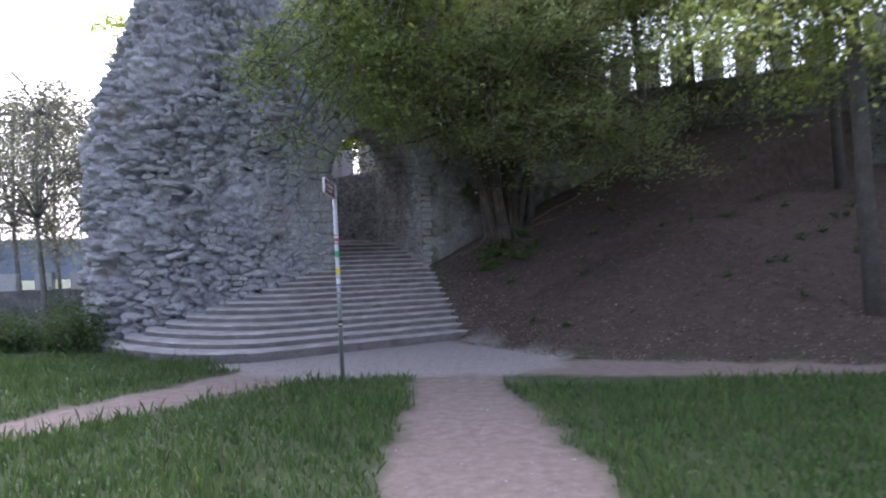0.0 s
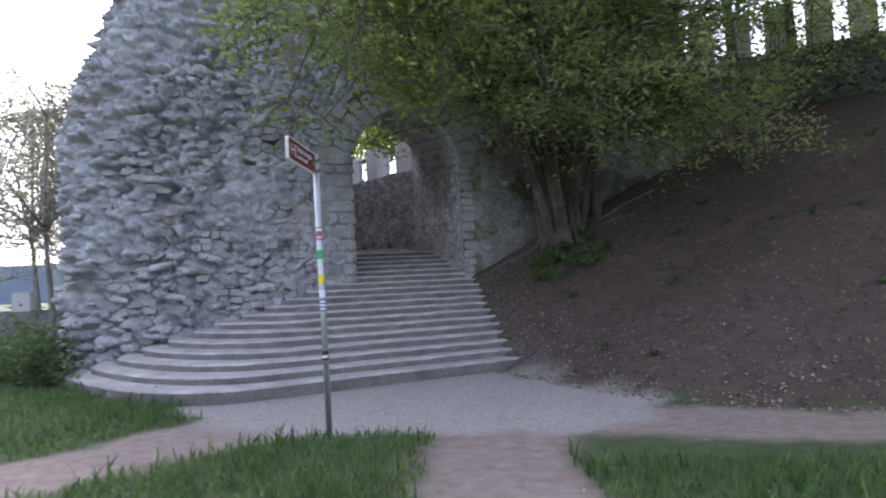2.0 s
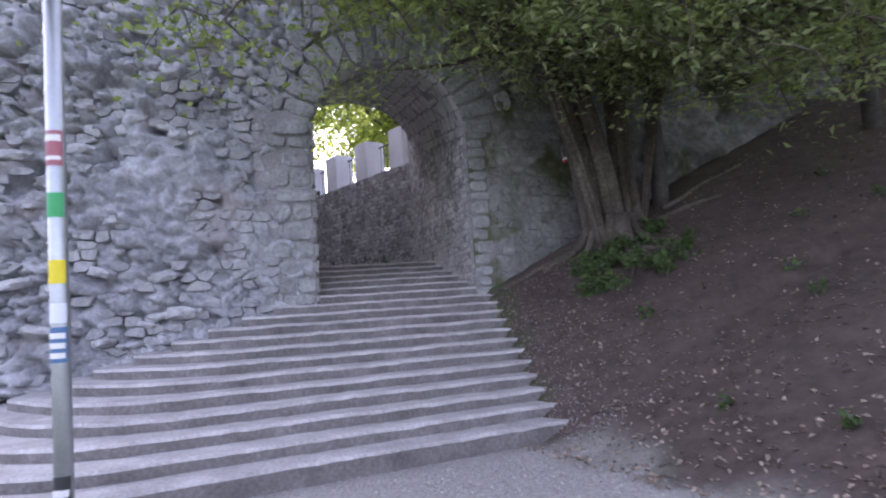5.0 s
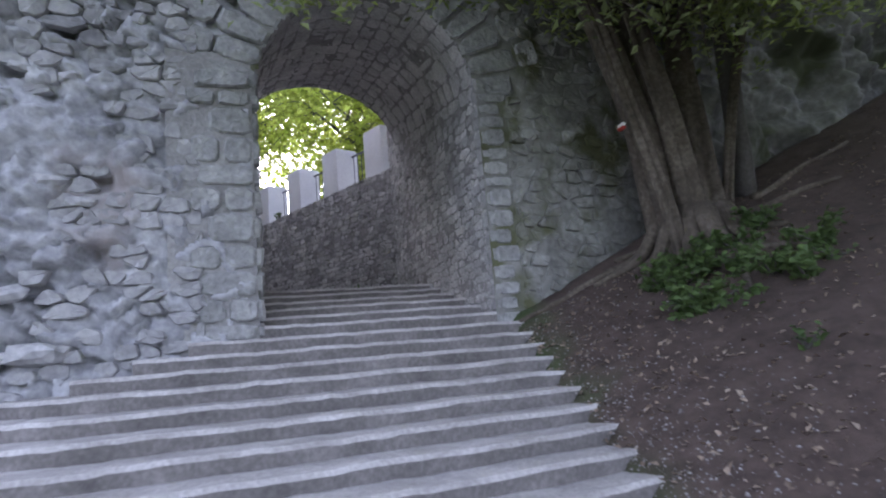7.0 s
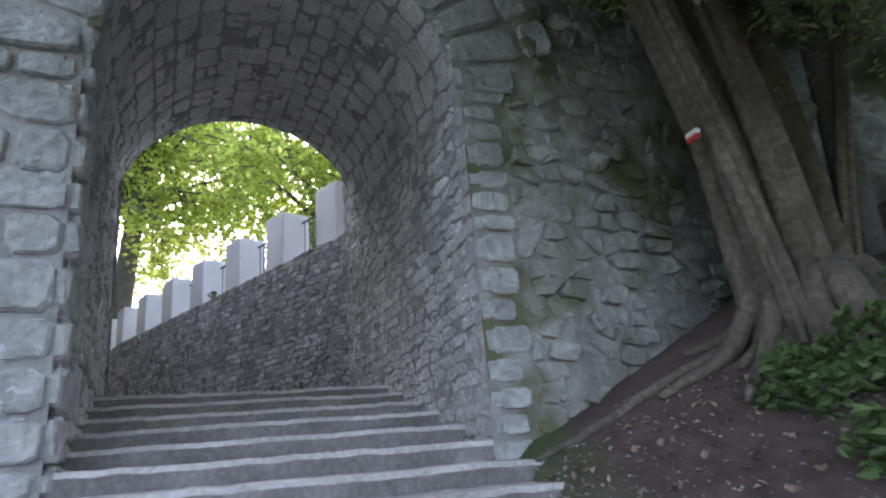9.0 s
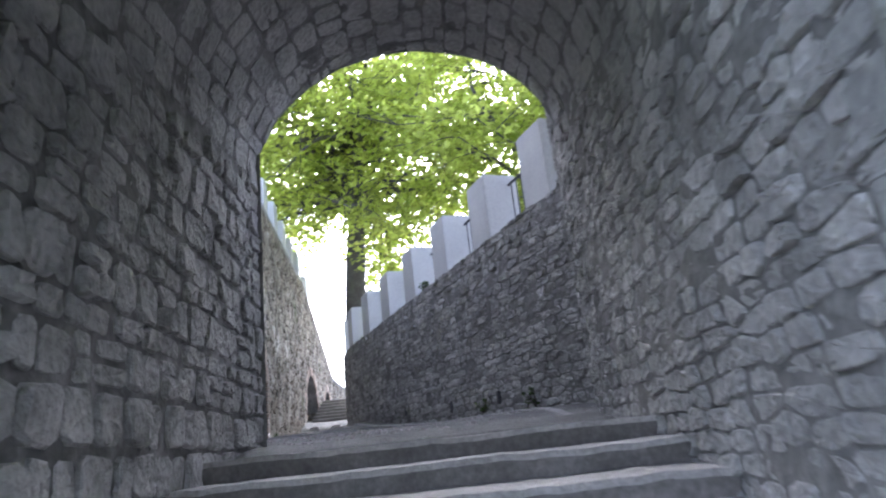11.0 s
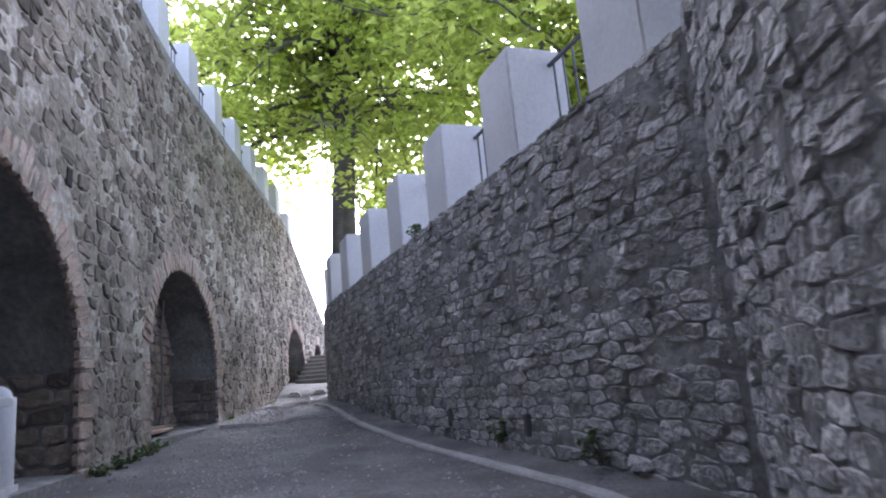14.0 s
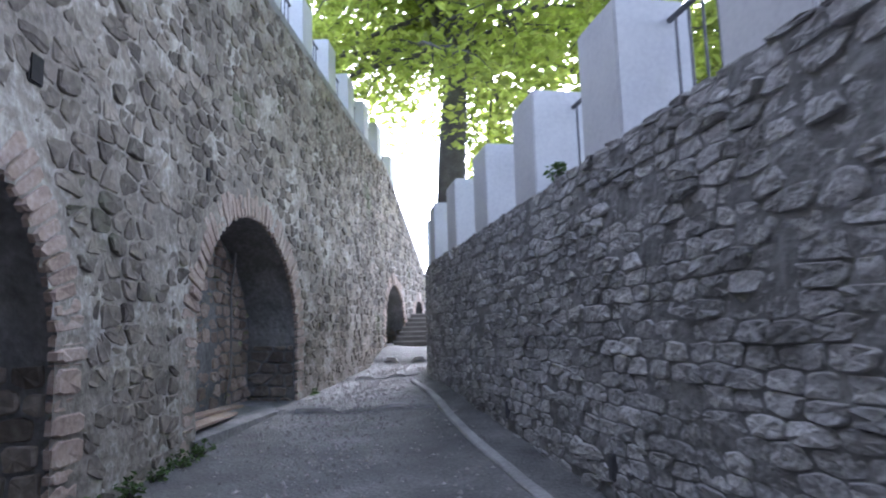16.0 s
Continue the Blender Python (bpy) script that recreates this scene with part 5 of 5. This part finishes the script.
# trees on the bank
for i, (x, y, h, cx, cy, cz, sx, sz, n_) in enumerate(((6.9, 10.4, 9.5, 5.9, 8.9, 6.1, 3.3, 2.7, 19000), (5.6, 17.5, 11, 5.0, 16.2, 7.6, 3.4, 2.7, 15000), (9.8, 15.8, 11, 8.6, 14.4, 7.4, 3.4, 2.8, 11000), (3.8, 21.5, 11, 3.6, 20.5, 10.0, 3.4, 2.6, 12000), (12.5, 12.0, 11, 11.8, 11.0, 7.5, 3.4, 3.0, 9000), (7.8, 19.6, 12, 7.4, 18.6, 8.0, 3.0, 2.8, 6000), (12.6, 16.4, 12, 12.0, 15.6, 8.0, 3.2, 2.8, 5000))):
    z = ground_z(x, y)
    tree("hornbeam", "hornbeam with thin dark trunk on the earth bank", [(x, y, z - 0.1), (x - 0.1, y, z + (h - z) * 0.4), (x - 0.3, y - 0.1, z + (h - z) * 0.75), (x - 0.4, y - 0.2, h)],
         [0.13, 0.11, 0.08, 0.05], (cx, cy, cz), (sx, sx, sz), 24, int(n_ * 1.35), 0.12, BEECHLEAF, TRUNK, 80 + i, 6, 0.38, group="trees on the bank")
# trees at the far left, thin and pale
for i, (x, y, h) in enumerate(((-13.4, 21.5, 7.5), (-16.5, 25, 8.8), (-12.8, 26.5, 8), (-20, 23, 8.8), (-18.5, 31, 10.5))):
    z = ground_z(x, y)
    tree("young_tree", "thin young tree with sparse pale spring leaves", [(x, y, z - 0.1), (x + 0.1, y, z + 2.5), (x - 0.1, y, z + 5), (x, y, h - 0.5)],
         [0.12, 0.09, 0.06, 0.04], (x, y, 5.4), (4.0, 4.0, 4.6), 44, 10000, 0.10, PALELEAF, PALEBARK, 90 + i, 9, 0.8, shape=behind_wall, group="trees beyond the lawn")


# ---- shrubs and weeds ----
def shrub(name, label, at_, size, count, leaf, mat, seed, group=""):
    rng = random.Random(seed)
    t = thing(name, label, "shrub" if size[2] > 0.4 else "weed", "", group)
    t.location = at_
    base = Vector(at_)
    wood, tips = [], []
    for i in range(max(6, count // 60)):
        e = base + Vector((rng.gauss(0, 0.45) * size[0], rng.gauss(0, 0.45) * size[1], rng.uniform(0.25, 1.0) * size[2]))
        pts, rr = limb(base, e, 0.012, 0.003, rng, 0.15, 4)
        wood.append(tube(pts, rr, 4))
        tips += pts[1:]
    v, f = join(wood)
    w = solid("stem", v, f, TRUNK, t)
    w.matrix_parent_inverse = Matrix.Translation(-base)
    r = np.random.RandomState(seed)
    b = np.array([tuple(q) for q in tips])
    k = 0.10 * max(size)
    v, f = leaves(b[r.randint(0, len(b), count)] + r.normal(size=(count, 3)) * k, leaf, seed, 0.6)
    w = solid("foliage", v, f, mat, t)
    w.matrix_parent_inverse = Matrix.Translation(-base)


for i, (u, v) in enumerate(((-8.2, -0.6), (-8.7, 0.4), (-9.3, -0.1), (-9.9, 1.2), (-7.9, -1.2))):
    p = W(u, v, 0)
    shrub("shrub", "leafy green shrub at the foot of the tower", (p.x, p.y, ground_z(p.x, p.y) - 0.03), (0.75, 0.75, 1.3 - 0.25 * (i % 3)), 1000, 0.10, GRASSLEAF, 120 + i, "shrubs by the tower")
for i in range(9):
    x, y = -11.5 - 1.8 * i, 17 + 0.7 * (i % 3) + 0.4 * i
    shrub("shrub", "tall green hedge shrub beyond the lawn", (x, y, ground_z(x, y) - 0.05), (1.4, 1.2, 1.7), 1500, 0.15, GRASSLEAF, 140 + i, "hedge beyond the lawn")
for i, (u, v) in enumerate(((1.3, -0.95), (1.6, -1.0), (1.02, -1.65), (1.15, -1.8), (1.66, -1.6), (1.78, -1.85), (1.85, -2.15), (1.45, -1.3), (1.2, -1.2), (1.95, -1.3), (2.3, -1.15), (2.3, -1.9))):
    p = W(u, v, 0)
    shrub("ivy_clump", "low ivy clump among the tree roots", (p.x, p.y, ground_z(p.x, p.y) - 0.02), (0.36, 0.36, 0.26), 300, 0.08, GRASSLEAF, 160 + i, "ivy among the roots")
rng = random.Random(6)
for i in range(26):
    x, y = rng.uniform(1.5, 9.5), rng.uniform(10.6, 17)
    if foot_distance(x, y) > 0.4:
        shrub("weed", "small green weed on the bare bank", (x, y, ground_z(x, y) - 0.01), (0.16, 0.16, 0.16), 40, 0.07, GRASSLEAF, 180 + i, "weeds on the bank")
for i, s in enumerate((2.3, 2.8, 3.2, 3.7, 4.1, 8.3)):
    p = left_wall(s, left_base(s) - 0.03, 0.10)
    shrub("weed", "low mossy green weed at the wall foot", p, (0.2, 0.2, 0.16), 110, 0.05, GRASSLEAF, 230 + i, "weeds at the arcaded wall")
for i, (s, z) in enumerate(((2.7, 2.55), (1.2, 2.5), (4.8, 4.86))):
    p = retain_at(s, z, 0.06 if i < 2 else -0.1)
    shrub("weed", "small green weed rooted at the wall", p, (0.14, 0.14, 0.2), 60, 0.06, GRASSLEAF, 210 + i, "weeds at the walls")

# ---- terrace parapet above the bank, far wall, distance ----
parapet = thing("terrace_wall", "ivy-covered terrace wall above the earth bank", "wall", "structure")
PAR = [Vector((1.5, 22.3, 0)), Vector((6.0, 21.0, 0)), Vector((11.0, 18.6, 0)), Vector((18.0, 13.5, 0))]
line = [PAR[i].lerp(PAR[i + 1], k / 12) for i in range(3) for k in range(12)]
ribbon([Vector((p.x, p.y, 6.6)) for p in line], [(-0.25, 0.0), (-0.25, 0.3), (0.25, 0.3), (0.25, -4.5)], DARKMORTAR, "wall_body", parapet)
ribbon([Vector((p.x, p.y, 6.6)) for p in line], [(-0.25, 0.3), (-0.25, -4.5)], DARKMORTAR, "wall_back", parapet)
for i in range(0, len(line) - 1, 2):
    d = line[i + 1] - line[i]
    pillar(Vector((line[i].x, line[i].y, 6.9)), math.degrees(math.atan2(-d.x, d.y)), 0.6, 0.45, 1.15, "terrace pillars", "grey concrete pillar on the terrace wall")
r = np.random.RandomState(33)
pick = r.randint(0, len(line), 9000)
b = np.array([tuple(q) for q in line])[pick]
pts = np.stack([b[:, 0] + r.normal(0, 0.35, 9000), b[:, 1] - 0.35 + r.normal(0, 0.18, 9000), 6.9 - 3.4 * r.uniform(0, 1, 9000) ** 1.1 + r.normal(0, 0.15, 9000)], 1)
v, f = leaves(pts, 0.14, 34, 0.7)
solid("ivy", v, f, DARKLEAF, parapet, kind="stuff")

far_wall = thing("garden_wall", "low grey wall with short posts beyond the lawn", "wall", "structure")
a, b = Vector((-10.5, 24.5, -1.3)), Vector((-34, 20.0, -1.3))
line = [a.lerp(b, k / 20) for k in range(21)]
ribbon(line, [(-0.15, 0.0), (-0.15, 2.35), (0.15, 2.35), (0.15, 0.0)], DARKMORTAR, "wall_body", far_wall)
for k in range(20):
    p = a.lerp(b, (k + 0.5) / 20)
    d = b - a
    part("post", box(bmesh.new(), (-0.16, -0.3, 2.3), (0.16, 0.3, 2.95), pose(p.x, p.y, p.z, 0, 0, math.degrees(math.atan2(-d.x, d.y))), 0.02), CONCRETE, far_wall)
hills = thing("backdrop", "hazy blue wooded hills in the far distance", "hills", "structure")
HAZE = material("hazy_hills", [(0.22, 0.28, 0.36), (0.28, 0.34, 0.42)], 0.01, 1.0, 0, 0.05, 0)
v = [(math.cos(radians(a)) * 900, math.sin(radians(a)) * 900, h) for a in range(20, 215, 3) for h in (-60, 42 + 26 * noise.noise((a * 0.05, 0, 0)))]
solid("ridge", v, [(i, i + 2, i + 3, i + 1) for i in range(0, len(v) - 2, 2)], HAZE, hills, True)

# ---- grass, litter and gravel ----
r = np.random.RandomState(51)


def blades(n, seed):
    """Tapering blades of grass where the lawn grows, thicker towards the walk."""
    r = np.random.RandomState(seed)
    out = []
    while len(out) < n:
        x, y = r.uniform(-9.5, 8.5), 1.2 + 11.5 * r.uniform() ** 1.25
        p, g, e = zones(x, y)
        u, v = UV(x, y)
        if p + g + e < 0.35 + 0.2 * r.uniform() and v < -0.9 and not (x > 0.8 and y > 8.4) and not (u > -0.8 and v > -4.6):
            out.append((x, y, ground_z(x, y)))
    return np.array(out)


roots = blades(52000, 52)
n = len(roots)
ang = r.uniform(0, 2 * math.pi, n)
tall = 0.05 + 0.13 * r.uniform(0, 1, n) ** 2 * (0.6 + 0.8 * (np.sin(roots[:, 0] * 1.9) * np.cos(roots[:, 1] * 1.4) > 0))
wide = r.uniform(0.006, 0.013, n)
lean = r.normal(0, 0.35, (n, 2)) * tall[:, None]
dx = np.stack([np.cos(ang), np.sin(ang), np.zeros(n)], 1) * wide[:, None]
mid = roots + np.concatenate([lean * 0.35, (tall * 0.6)[:, None]], 1)
tip = roots + np.concatenate([lean, tall[:, None]], 1)
v = np.stack([roots - dx, roots + dx, mid + dx * 0.7, tip, mid - dx * 0.7], 1).reshape(-1, 3).tolist()
f = np.arange(5 * n).reshape(-1, 5).tolist()
solid("grass", v, f, GRASS, label="short green lawn grass with taller tufts", category="grass", kind="stuff")
pts = blades(5000, 53)[:5000] + np.array((0, 0, 0.045))
v, f = leaves(pts, 0.045, 54, 0.8, 2.0)
solid("clover", v, f, GRASSLEAF, label="low clover and daisy leaves in the lawn", category="grass", kind="stuff")

LITTER = material("dry_leaf", [(0.16, 0.11, 0.08), (0.26, 0.2, 0.15), (0.40, 0.34, 0.28)], 3, 0.9, 0, 20, 0.4)
spots_ = []
while len(spots_) < 6500:
    x, y = r.uniform(-0.4, 10), r.uniform(9.0, 18.5)
    d = foot_distance(x, y)
    if d > -0.3 and UV(x, y)[1] < -0.4 and r.uniform() < 0.25 + 0.75 * math.exp(-d * 0.6):
        spots_.append((x, y, ground_z(x, y) + 0.012))
v, f = leaves(np.array(spots_), 0.055, 55, 0.7, 3.0)
solid("leaf_litter", v, f, LITTER, label="dry fallen leaves scattered over the bank", category="leaves", kind="stuff")

PEBBLE = material("pale_pebble", [(0.18, 0.165, 0.155), (0.28, 0.26, 0.25), (0.42, 0.40, 0.38)], 8, 0.9, 0.2, 40, 0.3)


def pebbles(name, label, places, smallest, largest):
    v, f = [], []
    octa = [(1, 0, 0), (0, 1, 0), (-1, 0, 0), (0, -1, 0), (0, 0, 0.7)]
    for x, y, z in places:
        k = len(v)
        s = smallest + (largest - smallest) * r.uniform() ** 2.5
        a = r.uniform(0, 6.3)
        ca, sa = math.cos(a) * s, math.sin(a) * s
        for p, q, h in octa:
            p, q = p * r.uniform(0.6, 1.2), q * r.uniform(0.6, 1.2)
            v.append((x + ca * p - sa * q, y + sa * p + ca * q, z + h * s))
        f += [(k, k + 1, k + 4), (k + 1, k + 2, k + 4), (k + 2, k + 3, k + 4), (k + 3, k, k + 4)]
    solid(name, v, f, PEBBLE, label=label, category="gravel", kind="stuff")


spots_ = []
while len(spots_) < 9000:
    x, y = r.uniform(-5.5, 3.2), r.uniform(2.5, 13.8)
    p, g, e = zones(x, y)
    if r.uniform() < max(0.9 * g, 0.10 * p, 0.25 * e if 0 < e < 0.98 else 0) and UV(x, y)[1] < -2.6:
        spots_.append((x, y, ground_z(x, y)))
extra = 0
while extra < 2600:
    u, v = r.uniform(-0.35, 1.6), r.uniform(-3.9, -0.2)
    if r.uniform() < math.exp(-2.2 * max(0, u + 0.1)):
        q = W(u, v, 0)
        spots_.append((q.x, q.y, ground_z(q.x, q.y)))
        extra += 1
pebbles("gravel", "loose pale gravel on the trodden path", spots_, 0.004, 0.018)
spots_ = []
while len(spots_) < 7000:
    s, q = r.uniform(-3, 14), r.uniform(0.03, 0.9)
    if r.uniform() < 0.25 + 0.75 * math.exp(-((q - 0.4) / 0.13) ** 2):
        p = between(s, q)[0]
        if UV(p.x, p.y)[1] > 3.2:
            spots_.append((p.x, p.y, floor_z(s, q)))
pebbles("grit", "loose grit and broken stone on the passage floor", spots_, 0.004, 0.034)

# ---- pieces of the walls ----
for stones, parent, mat, near, name in PENDING:
    for s, z, (v, f) in stones[:near]:
        solid(name, v, f, mat, parent)
    if len(stones) > near:
        v, f = join([q for _, _, q in stones[near:]])
        solid("masonry", v, f, mat, parent, kind="stuff")
